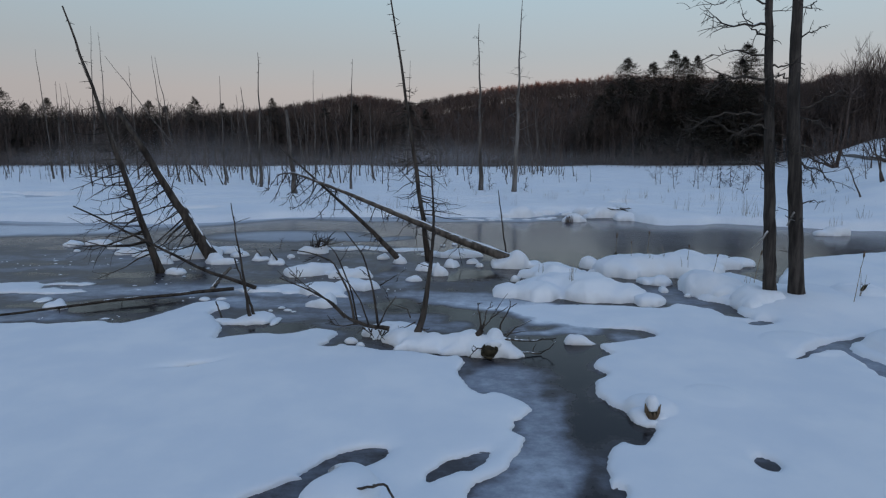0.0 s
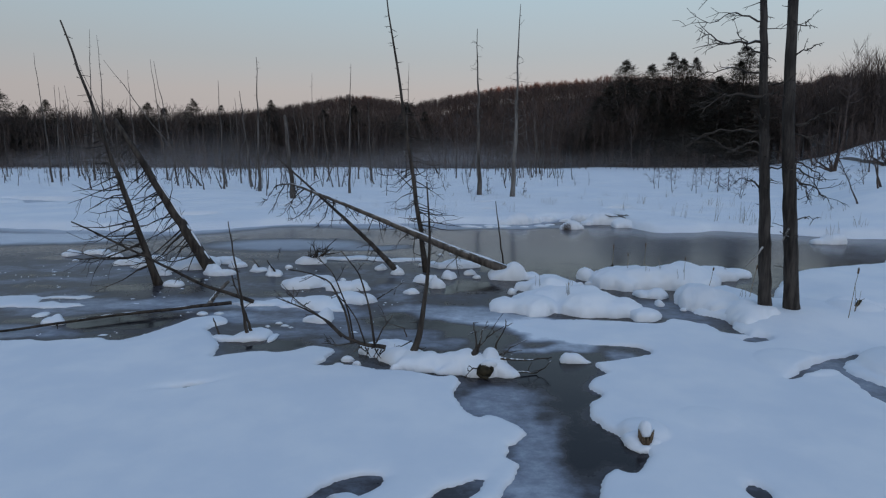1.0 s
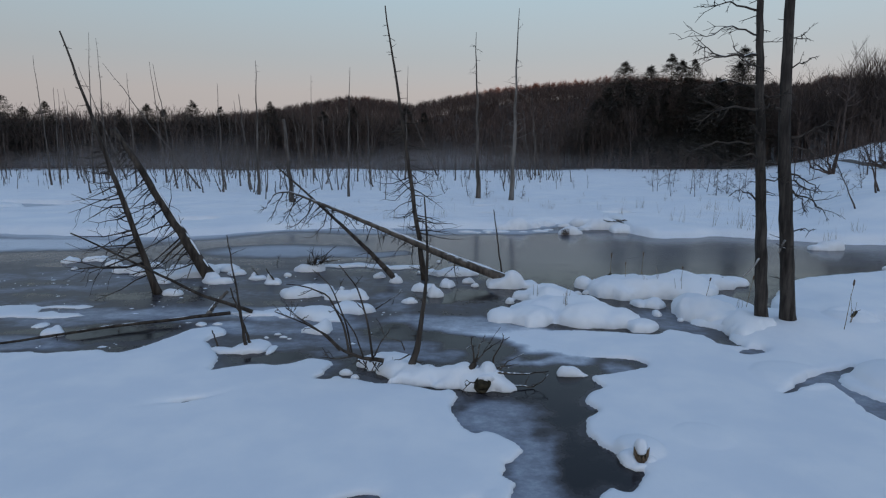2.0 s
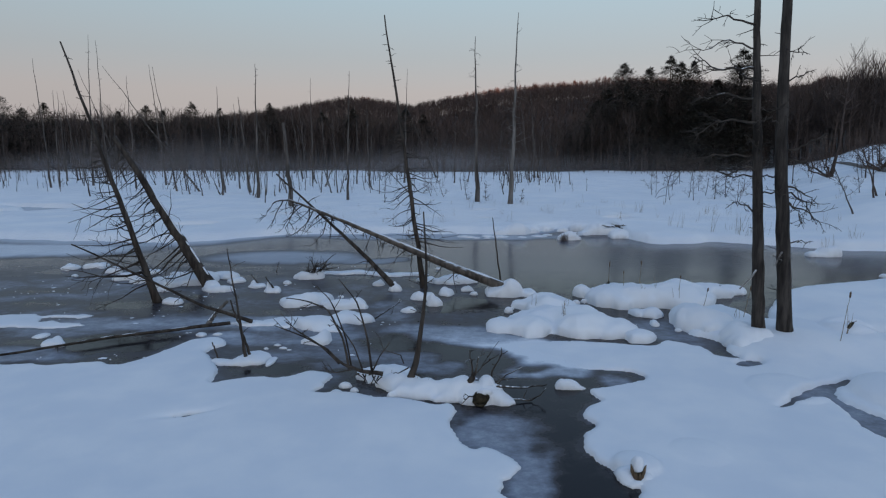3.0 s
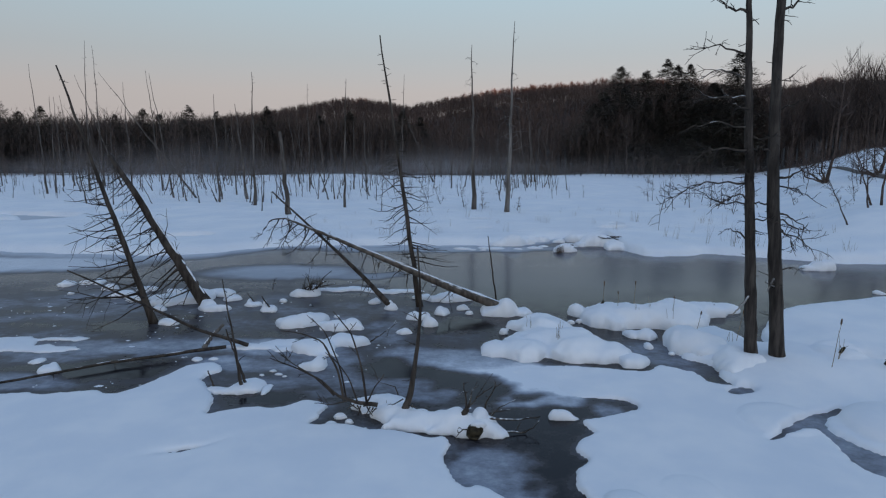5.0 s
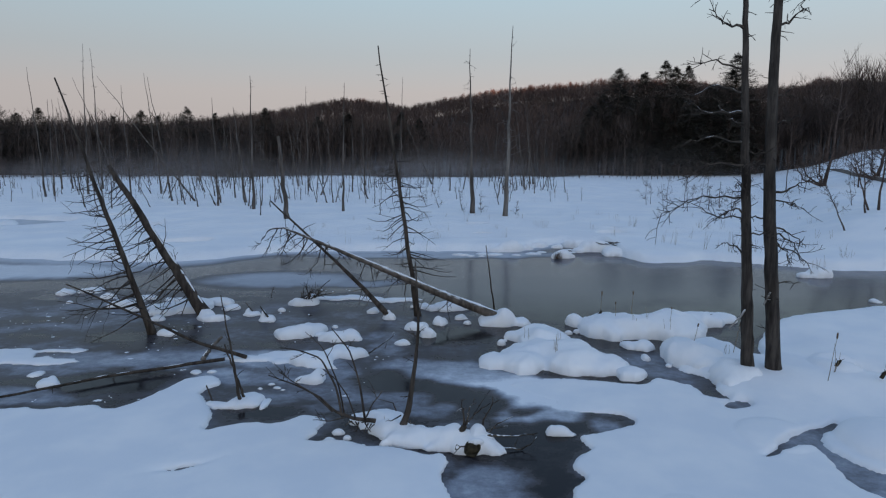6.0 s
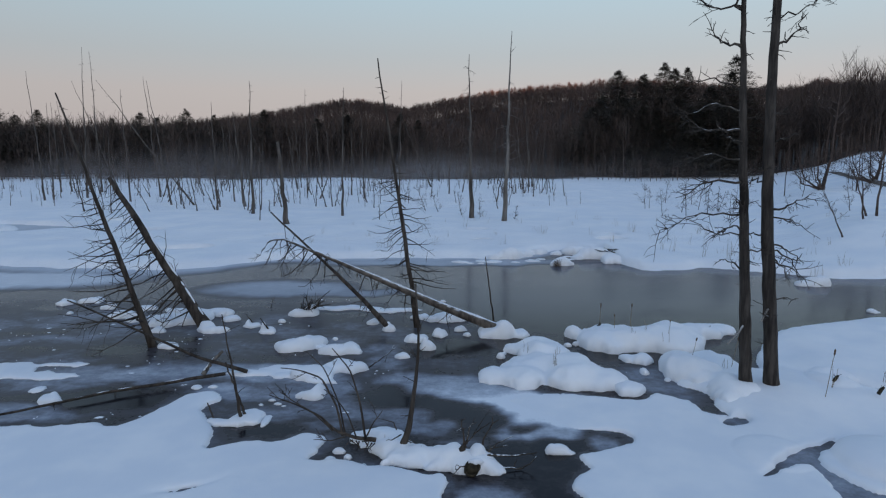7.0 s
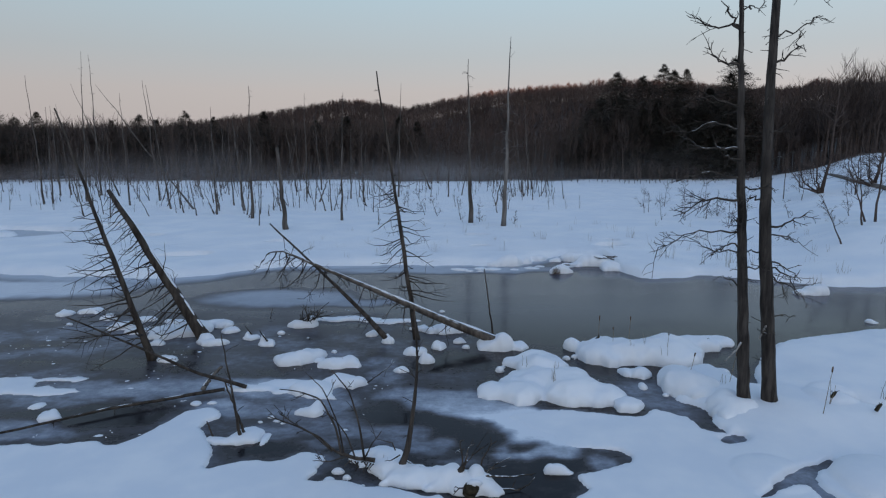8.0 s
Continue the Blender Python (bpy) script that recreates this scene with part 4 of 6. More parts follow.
def propped_pole(pts, r0, r1, label, seed, stubs=6, ln=0.4, bark=BARK_DARK, name="fallen_pole", snow=False, droop=0.3):
    rng = random.Random(seed)
    pts = [Vector(p) for p in pts]
    t = thing(name, pts[0], label, "fallen tree")
    fine = [along(pts, i / 16) + Vector((0, 0, rng.uniform(-0.008, 0.008))) for i in range(17)]
    part("trunk", dead_trunk(fine, r0, r1, rng, 9), bark, t)
    if snow:
        ridge_snow(t, fine, (r0, r1), 0.55, 0.35, seed, 0.05, 0.8)
    for k in range(stubs):
        sh = Shape()
        s = rng.uniform(0.15, 0.97)
        grow(sh, along(fine, s), (rng.uniform(-0.8, 0.3), rng.uniform(-0.7, 0.7), rng.uniform(-0.6, 0.6)), ln * rng.uniform(0.3, 1.1), r1 * 0.7, rng, droop, 0.15, 2, 1, 0.45)
        part("branch", sh, bark, t)
    return t


propped_pole([(-1.1, 15.95, 0.05), (-1.9, 16.4, 0.8), (-3.0, 17.0, 1.7), (-4.65, 17.85, 3.0)], 0.085, 0.02, "thin dead pole leaning across a fallen log", 11, 16, 0.6)
propped_pole([(-4.35, 12.55, 0.11), (-5.34, 12.11, 0.1), (-6.26, 11.65, 0.1), (-6.9, 11.2, 0.09), (-7.75, 10.6, 0.09), (-9.2, 9.9, 0.08)], 0.04, 0.018, "long thin fallen pole lying on ice under snow", 12, 10, 0.14, BARK_DARK, snow=True)
propped_pole([(-3.95, 12.75, 0.08), (-4.9, 12.5, 0.5), (-6.0, 12.2, 1.2), (-7.12, 11.87, 1.9)], 0.045, 0.014, "thin dead pole slanting up from the ice", 13, 8, 0.4, droop=0.1)
propped_pole([(-4.9, 12.75, 0.02), (-4.72, 12.85, 0.28), (-4.5, 12.9, 0.5)], 0.055, 0.03, "short pale broken stub slanting from the ice", 14, 1, 0.15, BARK_GREY, snow=True)


def standing_stem(base, tip, r0, r1, label, seed, twigs=5, ln=0.25, name="dead_sapling", bark=BARK_DARK, mid=None):
    rng = random.Random(seed)
    t = thing(name, base, label, "dead stem", "thin dead stems")
    pts = bend(base, tip, 0, 12, rng, r0 * 0.35)
    if mid:
        line = [Vector(base)] + [Vector(m) for m in mid] + [Vector(tip)]
        pts = [along(line, i / 16) for i in range(17)]
        pts = [pts[0]] + [(pts[i - 1] + pts[i] * 2 + pts[i + 1]) / 4 for i in range(1, 16)] + [pts[-1]]
    part("stem", dead_trunk(pts, r0, r1, rng, 8, flare=0.3), bark, t)
    for k in range(twigs):
        sh = Shape()
        a = rng.uniform(0, 6.283)
        grow(sh, along(pts, rng.uniform(0.3, 0.95)), (math.cos(a), math.sin(a), rng.uniform(-0.2, 0.7)), ln * rng.uniform(0.4, 1.2), max(0.004, r1 * 0.7), rng, 0.1, 0.18, 1, 1)
        part("twig", sh, bark, t)
    return t


# The crooked stem on the islet and the stems of the shrub beside it.
standing_stem((-0.43, 9.17, 0.08), (-0.18, 9.2, 2.8), 0.06, 0.011, "crooked dead stem rising from a snowy islet", 21, 8, 0.3, mid=[(-0.30, 9.2, 0.45), (-0.25, 9.2, 0.8), (-0.18, 9.22, 1.3), (-0.13, 9.2, 1.9)])


def islet_shrub():
    rng = random.Random(22)
    t = thing("bare_shrub", (-0.85, 9.25, 0.15), "bare shrub with bent stems arching from a snowy islet", "shrub")
    for line, r0, r1, twigs in (
            ([(-0.84, 9.22, 0.25), (-1.18, 9.2, 0.30), (-1.45, 9.2, 0.40), (-1.69, 9.17, 0.66), (-2.02, 9.12, 0.87), (-2.44, 9.05, 1.08)], 0.038, 0.007, 5),
            ([(-1.0, 9.22, 0.28), (-1.05, 9.23, 0.82), (-1.21, 9.24, 1.40), (-1.48, 9.25, 1.76)], 0.021, 0.008, 2),
            ([(-1.36, 9.2, 0.34), (-1.44, 9.2, 0.83), (-1.64, 9.18, 1.28), (-1.92, 9.15, 1.42), (-2.28, 9.12, 1.50)], 0.022, 0.007, 3),
            ([(-1.31, 9.22, 0.33), (-1.43, 9.26, 0.95), (-1.65, 9.3, 1.44), (-1.84, 9.32, 1.63)], 0.016, 0.006, 2),
            ([(-1.0, 9.18, 0.28), (-0.86, 9.15, 0.58), (-0.70, 9.12, 0.79)], 0.015, 0.006, 1),
            ([(-1.14, 9.18, 0.31), (-1.26, 9.12, 0.74), (-1.41, 9.08, 0.99), (-1.60, 9.05, 1.16)], 0.014, 0.006, 2),
            ([(-1.5, 9.17, 0.42), (-1.79, 9.1, 0.77), (-2.05, 9.02, 0.97), (-2.26, 8.98, 1.16)], 0.014, 0.006, 4),
            ([(-1.3, 9.15, 0.34), (-1.5, 8.98, 0.36), (-1.75, 8.9, 0.42)], 0.013, 0.005, 3)):
        pts = [Vector(p) for p in line]
        n = 4 * (len(pts) - 1)
        path = [along(pts, i / n) + Vector((rng.uniform(-0.012, 0.012), 0, rng.uniform(-0.012, 0.012))) for i in range(n + 1)]
        path = [path[0]] + [(path[i - 1] + 2 * path[i] + path[i + 1]) / 4 for i in range(1, n)] + [path[-1]]
        s2 = Shape().tube(path, taper(n, r0, r1), 7, True, 0.1, rng)
        for _ in range(twigs):
            grow(s2, along(path, rng.uniform(0.45, 0.95)), (rng.uniform(-1, 0.5), rng.uniform(-0.7, 0.7), rng.uniform(-0.1, 0.8)), rng.uniform(0.12, 0.35), 0.006, rng, 0.0, 0.18, 2, 1)
        part("stem", s2, BARK_DARK, t)
    for k in range(9):
        s2 = Shape()
        grow(s2, (-0.84 - 0.05 * k, 9.15, 0.22 + 0.008 * k), (rng.uniform(-0.4, 0.4), rng.uniform(-0.6, 0.1), rng.uniform(-0.7, 0.1)), rng.uniform(0.12, 0.25), 0.013, rng, 0.2, 0.2, 1, 1)
        part("root", s2, BARK_DARK, t)
    for line in ([(-0.5, 9.2, 0.42), (-0.54, 9.15, 0.57), (-0.78, 9.1, 0.66)], [(-0.42, 9.15, 0.37), (-0.55, 9.1, 0.31), (-0.66, 9.08, 0.3)], [(-0.4, 9.2, 0.3), (-0.28, 9.1, 0.26), (-0.2, 9.05, 0.3)]):
        s2 = Shape()
        s2.tube(bend(Vector(line[0]), Vector(line[1]), 0, 3, rng, 0.01), taper(3, 0.012, 0.009), 5, False)
        s2.tube(bend(Vector(line[1]), Vector(line[2]), 0, 3, rng, 0.01), taper(3, 0.009, 0.004), 5, False)
        part("twig", s2, BARK_DARK, t)


islet_shrub()


def wiggle(points, n, rng, amount=0.008):
    """A line through the points, slightly crooked."""
    pts = [Vector(p) for p in points]
    return [along(pts, i / n) + (Vector((rng.uniform(-amount, amount), rng.uniform(-amount, amount), rng.uniform(-amount, amount))) if 0 < i < n else Vector()) for i in range(n + 1)]


def root_stump():
    """Rotten hollow root at the end of the islet, with antler-like roots and snow caught in them."""
    rng = random.Random(23)
    t = thing("root_stump", (0.62, 8.75, 0.05), "dark rotten root stump with antler-like roots, half under snow", "stump")
    # the hollow root end that looks out over the lead: a ring of rot round a solid dark disc
    ring = [(0.665 + 0.10 * math.cos(a) * (1 + 0.15 * math.sin(2 * a)), 8.545 + 0.06 * math.sin(a), 0.11 + 0.085 * math.sin(a)) for a in (6.283 * i / 14 for i in range(15))]
    part("hollow", Shape().tube(ring, [0.024 * rng.uniform(0.7, 1.3) for _ in ring], 7, True, 0.25, rng), MOSS, t, "dark rotten rim of a hollow root")
    # Solid dark end inside the ring, standing in for the shade of the hole.
    part("stump", Shape().tube([(0.665, 8.95, 0.12), (0.665, 8.70, 0.125), (0.665, 8.49, 0.10)], [0.07, 0.09, 0.088], 12, True, 0.15, rng), MOSS, t)
    for k in range(9):
        a = 0.6 + 3.4 * k / 9
        p = Vector((0.665 + 0.10 * math.cos(a), 8.545 + 0.05 * math.sin(a), 0.11 + 0.085 * math.sin(a)))
        q = p + Vector((rng.uniform(-0.03, 0.03), -0.02, -rng.uniform(0.03, 0.07)))
        part("root", Shape().tube(wiggle([p, q], 3, rng, 0.004), taper(3, 0.011, 0.004), 5, True), BARK_DARK, t)
    # the dark knob behind it, open to the sky like a cup
    knob = Shape().tube(wiggle([(0.52, 8.84, 0.12), (0.53, 8.83, 0.26), (0.56, 8.82, 0.34), (0.60, 8.82, 0.42)], 6, rng, 0.006), [0.055, 0.06, 0.058, 0.05, 0.042, 0.03, 0.018], 10, True, 0.16, rng)
    part("root", knob, BARK_DARK, t, "thick dark knob of root")
    for line, r, snowy, twigs in (
            ([(0.55, 8.83, 0.36), (0.55, 8.84, 0.50), (0.53, 8.86, 0.60), (0.51, 8.87, 0.74)], 0.018, 0, 3),
            ([(0.53, 8.86, 0.60), (0.47, 8.86, 0.58), (0.43, 8.85, 0.55)], 0.010, 1, 1),
            ([(0.60, 8.82, 0.42), (0.62, 8.83, 0.54), (0.66, 8.84, 0.66), (0.74, 8.85, 0.71)], 0.016, 1, 2),
            ([(0.60, 8.82, 0.40), (0.68, 8.86, 0.46), (0.78, 8.9, 0.63), (0.96, 8.93, 0.87)], 0.011, 0, 1),
            ([(0.70, 8.86, 0.50), (0.84, 8.9, 0.60), (0.97, 8.92, 0.67)], 0.012, 0, 1),
            ([(0.84, 8.84, 0.30), (0.86, 8.85, 0.42), (0.92, 8.86, 0.54), (1.00, 8.87, 0.68), (1.09, 8.88, 0.73)], 0.017, 0, 2),
            ([(0.99, 8.87, 0.66), (0.985, 8.88, 0.79)], 0.010, 0, 1),
            ([(0.92, 8.82, 0.22), (0.99, 8.82, 0.29), (1.07, 8.82, 0.38), (1.30, 8.82, 0.49)], 0.016, 1, 1),
            ([(0.90, 8.84, 0.26), (1.05, 8.86, 0.29), (1.24, 8.9, 0.30)], 0.014, 1, 1),
            ([(0.80, 8.76, 0.21), (1.03, 8.76, 0.21), (1.31, 8.78, 0.19), (1.52, 8.80, 0.20), (1.68, 8.82, 0.22)], 0.022, 1, 3),
            ([(1.02, 8.70, 0.06), (1.20, 8.69, 0.04), (1.44, 8.70, 0.02), (1.56, 8.72, 0.09), (1.66, 8.74, 0.20)], 0.017, 1, 1),
            ([(1.30, 8.70, 0.03), (1.34, 8.72, 0.10), (1.37, 8.74, 0.17)], 0.010, 0, 0),
            ([(0.58, 8.56, 0.13), (0.50, 8.52, 0.16), (0.44, 8.49, 0.13), (0.37, 8.46, 0.03)], 0.012, 0, 4)):
        n = 3 * (len(line) - 1)
        path = wiggle(line, n, rng, 0.009)
        sh = Shape().tube(path, taper(n, r, r * 0.35), 6, True, 0.12, rng)
        for _ in range(twigs):
            grow(sh, along(path, rng.uniform(0.35, 1.0)), (rng.uniform(-0.5, 0.8), rng.uniform(-0.5, 0.5), rng.uniform(-0.2, 0.8)), rng.uniform(0.05, 0.14), 0.006, rng, 0.0, 0.25, 1, 1)
        part("branch", sh, BARK_SNOWY if snowy else BARK_DARK, t)
        if snowy and r > 0.014:
            ridge_snow(t, path, (r, r * 0.4), 0.75, 0.75, 27, 0.05, 0.8, 0.2)
    for k, (x, y, z, rx, ry, h) in enumerate(((0.72, 8.76, 0.13, 0.17, 0.15, 0.25), (0.90, 8.78, 0.10, 0.16, 0.13, 0.15), (0.68, 8.60, 0.17, 0.13, 0.09, 0.09))):
        lump = snow_mound([(x, y, rx, ry, h)], "", 24 + k, 0.02, name="snow_clump")
        lump.parent = t
        lump.location = Vector((x, y, z)) - t.location
        for key in ("label", "category", "group"):
            if key in lump:
                del lump[key]
        tagged(lump, "clump of snow caught on the roots")


root_stump()


def broken_stump(x, y, z):
    """A snapped-off stump: two splintered horns, a lower splintered face between them, snow heaped on its top."""
    rng = random.Random(25)
    t = thing("broken_stump", (x, y, z), "short splintered brown stump with a cap of snow", "stump")
    part("stump", Shape().tube([(x, y, z - 0.1), (x, y, z + 0.02), (x + 0.005, y + 0.01, z + 0.07)], [0.07, 0.062, 0.066], 12, True, 0.12, rng), MOSS, t)
    for dx, dy, ox, top, r in ((-0.045, -0.02, -0.085, 0.165, 0.020), (0.050, -0.02, 0.088, 0.155, 0.020), (-0.055, 0.02, -0.075, 0.13, 0.016), (0.055, 0.02, 0.08, 0.12, 0.016),
                               (-0.02, -0.055, -0.035, 0.085, 0.02), (0.012, -0.058, 0.015, 0.075, 0.022), (0.04, -0.048, 0.055, 0.10, 0.018), (-0.045, -0.045, -0.062, 0.11, 0.017)):
        line = [(x + dx * 0.8, y + dy, z - 0.06), (x + (dx + ox) / 2, y + dy - 0.006, z + top * 0.5), (x + ox, y + dy * 0.9, z + top)]
        part("splinter", Shape().tube(line, [r, r * 0.9, r * 0.25], 5, True, 0.15, rng), WOOD_RAW, t)
    n, v, f = 16, [], []
    for r, h in ((0.045, 0.06), (0.066, 0.085), (0.074, 0.12), (0.072, 0.16), (0.062, 0.20), (0.042, 0.232), (0.016, 0.248)):
        for k in range(n):
            a = 6.283 * k / n
            w = r * (1 + 0.07 * math.sin(3 * a + 1) + 0.05 * math.sin(5 * a))
            v.append((x + w * math.cos(a), y + 0.015 + w * math.sin(a), z + h))
    for i in range(6):
        for k in range(n):
            f.append((i * n + k, i * n + (k + 1) % n, (i + 1) * n + (k + 1) % n, (i + 1) * n + k))
    f.append(tuple(range(6 * n, 7 * n)))
    sh = Shape()
    sh.v, sh.f = v, f
    part("snow_cap", sh, SNOW, t, "rounded cap of snow")


broken_stump(2.31, 6.45, 0.06)
# snow banked round the stump, open where its splintered face shows
snow_mound([(2.19, 6.50, 0.11, 0.13, 0.12), (2.31, 6.58, 0.16, 0.12, 0.15), (2.42, 6.50, 0.11, 0.14, 0.12), (2.30, 6.37, 0.14, 0.07, 0.07)], "collar of snow banked round a broken stump", 26, 0.018)

# Thin stems on the snow cushion, a stake in the water, small twigs.
standing_stem((-3.36, 10.43, 0.08), (-3.42, 9.95, 2.12), 0.03, 0.008, "thin dead stem standing in a snow cushion", 31, 5, 0.25)
standing_stem((-3.3, 10.5, 0.08), (-3.55, 10.35, 1.15), 0.025, 0.012, "thin broken stem standing in a snow cushion", 32, 2, 0.15)
standing_stem((-3.86, 10.45, 0.05), (-3.93, 10.4, 0.38), 0.018, 0.010, "short dead stem in a snow cushion", 33, 0)
standing_stem((1.77, 16.85, -0.1), (1.5, 16.8, 1.86), 0.028, 0.012, "thin leaning stake standing in dark water", 34, 2, 0.12)
standing_stem((-4.3, 15.85, 0.05), (-4.5, 15.8, 0.42), 0.03, 0.012, "snowy peg poking from a snow cap", 35, 0, bark=BARK_SNOWY)
standing_stem((-4.9, 16.5, 0.05), (-5.1, 16.5, 0.34), 0.02, 0.008, "snowy peg poking from a snow cap", 36, 0, bark=BARK_SNOWY)
standing_stem((-4.95, 18.5, 0.0), (-4.85, 18.45, 0.33), 0.012, 0.006, "small forked twig standing in the ice", 37, 4, 0.25)
propped_pole([(-0.72, 4.74, 0.2), (-0.48, 4.76, 0.24), (-0.36, 4.6, 0.13), (-0.28, 4.48, 0.03)], 0.012, 0.008, "crooked twig lying on a snow mound", 38, 2, 0.1, name="fallen_twig")
propped_pole([(-1.35, 12.9, 0.1), (-1.1, 13.1, 0.22), (-0.8, 13.5, 0.35)], 0.016, 0.006, "thin twig arching from a snow mound", 39, 3, 0.2, BARK_SNOWY, name="fallen_twig")


def upturned_root(x, y):
    rng = random.Random(40)
    t = thing("upturned_root", (x, y, 0.1), "dark upturned tangle of roots with snow behind it", "stump")
    for k in range(20):
        sh = Shape()
        u = rng.uniform(-0.2, 0.3)
        grow(sh, (x + u, y + rng.uniform(-0.1, 0.1), 0.12 + 0.5 * max(0, u)), (rng.uniform(0.0, 1.0), rng.uniform(-0.5, 0.5), rng.uniform(0.35, 1.0)), rng.uniform(0.25, 0.72), 0.024, rng, 0.0, 0.26, 3, 1, 0.5)
        part("root", sh, BARK_SNOWY if k % 3 == 0 else BARK_DARK, t)


upturned_root(-3.62, 17.6)


# ---------------------------------------------------------------- the twin dead trees on the east bank
def twin_tree(base, top, r0, r1, limbs, seed, label):
    """limbs: height, reach east, reach north, rise, thickness, snow on it"""
    rng = random.Random(seed)
    t = thing("dead_larch", base, label, "dead tree", "twin dead trees")
    h = top[-1][2] - base[2]
    heights = [0.0] + [(p[2] - base[2]) / h for p in top]
    pts = []
    for i in range(41):
        x, y = (float(np.interp(i / 40, heights, [base[j]] + [p[j] for p in top])) for j in (0, 1))
        pts.append(Vector((x + rng.uniform(-0.012, 0.012), y, base[2] + h * i / 40)))
    part("trunk", dead_trunk(pts, r0, r1, rng, 20, 0.95, 0.22, 0.05), BARK_TWIN, t)
    for z, ex, ny, up, r, snow in limbs:
        a = along(pts, (z - base[2]) / h)
        b = a + Vector((ex, ny, up))
        n = 9
        mid = a.lerp(b, 0.55) + Vector((0, 0, (0.12 if up < 0.2 else -0.12) * abs(ex)))
        line = [along([a, mid, b], i / n) + (Vector((rng.uniform(-1, 1), rng.uniform(-1, 1), rng.uniform(-1, 1))) * 0.045 if 0 < i < n else Vector()) for i in range(n + 1)]
        sh = Shape().tube(line, taper(n, r * 0.95, 0.006), 6, True, 0.08, rng)
        reach = Vector((ex, ny, up)).length
        way = (b - a).normalized()
        limb = part("branch", sh, BARK_SNOWY if snow else BARK_DARK, t)
        for _ in range(int(3 + 4.5 * reach)):
            sh = Shape()
            s = rng.uniform(0.3, 1.0)
            w = way * rng.uniform(0.2, 0.9) + Vector((rng.uniform(-0.7, 0.7), rng.uniform(-0.7, 0.7), rng.uniform(-0.7, 0.5)))
            grow(sh, along(line, s), w, reach * rng.uniform(0.15, 0.5), max(0.0055, r * 0.34), rng, 0.05, 0.3, 2, 1, 0.5, 4)
            part("twig", sh, BARK_DARK, limb)
    for _ in range(50):
        z = rng.uniform(0.9, h * 0.98)
        a = rng.uniform(0, 6.283)
        sh = Shape()
        grow(sh, along(pts, z / h), (math.cos(a), math.sin(a), rng.uniform(-0.3, 0.4)), rng.uniform(0.08, 0.4), 0.012, rng, 0.15, 0.24, 1, 1)
        part("twig", sh, BARK_DARK, t)


twin_tree((6.2, 11.4, 0.1), [(5.88, 11.4, 3.7), (5.70, 11.4, 5.8), (5.57, 11.4, 7.7), (5.48, 11.4, 9.6)], 0.12, 0.02, [
    (4.22, -1.35, -0.25, -0.28, 0.03, 0), (3.62, -1.5, 0.15, -0.32, 0.024, 0), (3.75, -0.35, -0.3, 0.12, 0.028, 0), (5.15, -1.05, 0.3, 0.25, 0.03, 1),
    (4.95, -0.7, -0.4, 0.3, 0.024, 1), (4.55, -0.95, 0.2, 0.12, 0.024, 1), (6.6, -0.72, -0.1, 0.32, 0.032, 0), (7.25, -0.35, 0.1, 0.5, 0.034, 0), (7.3, -0.95, 0.1, 0.2, 0.024, 0),
    (5.9, -0.9, 0.4, 0.18, 0.022, 0), (3.2, -1.0, 0.2, 0.3, 0.018, 0), (3.35, -0.8, -0.4, -0.12, 0.022, 0), (4.4, 0.45, -0.35, 0.02, 0.022, 0), (2.55, -0.45, 0.1, 0.18, 0.02, 0),
    (7.55, 0.45, 0.2, 0.12, 0.018, 0), (2.9, 0.45, -0.3, -0.02, 0.02, 0), (8.3, -0.8, 0.1, 0.1, 0.02, 0), (8.7, 0.6, 0.2, 0.15, 0.018, 0), (9.0, -0.4, -0.3, 0.2, 0.016, 0), (5.5, -1.1, -0.2, -0.05, 0.02, 1)],
    51, "slim upright dead larch with crooked bare branches on the snowbank")
twin_tree((6.71, 11.4, 0.1), [(6.32, 11.4, 3.7), (6.2, 11.4, 6.3), (6.18, 11.4, 7.7), (6.2, 11.4, 12.2)], 0.136, 0.03, [
    (6.55, 0.62, 0.1, 0.68, 0.034, 0), (7.15, 0.85, 0.1, 0.35, 0.02, 0), (7.75, 1.0, 0.3, 0.1, 0.02, 0), (4.2, -0.6, -0.3, 0.02, 0.022, 0), (3.7, 0.65, -0.2, 0.3, 0.028, 0),
    (3.55, 0.9, 0.3, -0.25, 0.02, 0), (3.1, 0.55, -0.2, -0.4, 0.024, 0), (3.0, 0.8, 0.1, -0.62, 0.022, 0), (2.9, 0.5, 0.1, -0.55, 0.02, 0), (2.75, 0.65, -0.2, -0.4, 0.018, 0), (3.25, -0.45, 0.2, -0.12, 0.022, 0),
    (4.9, 0.4, -0.2, 0.15, 0.018, 1), (5.4, 0.5, 0.3, 0.2, 0.018, 0), (2.0, 0.35, -0.25, 0.02, 0.016, 0), (1.6, -0.3, -0.3, 0.25, 0.016, 1), (8.6, -0.8, 0.2, 0.3, 0.022, 0), (9.2, 0.9, 0.1, 0.4, 0.022, 0), (10, -0.7, 0.3, 0.3, 0.02, 0), (10.8, 0.6, 0.1, 0.3, 0.018, 0)],
    52, "stout upright dead larch with furrowed bark on the snowbank")
propped_pole([(6.40, 11.22, 1.84), (6.34, 11.2, 1.74), (6.27, 11.18, 1.60)], 0.020, 0.012, "pale snowy stub of a branch hanging on a trunk", 53, 1, 0.08, BARK_PALE, name="broken_branch")
propped_pole([(6.04, 11.36, 1.50), (5.88, 11.24, 1.36), (5.66, 11.2, 1.15)], 0.020, 0.012, "pale broken branch slanting down from a trunk", 54, 1, 0.08, BARK_PALE, name="broken_branch")



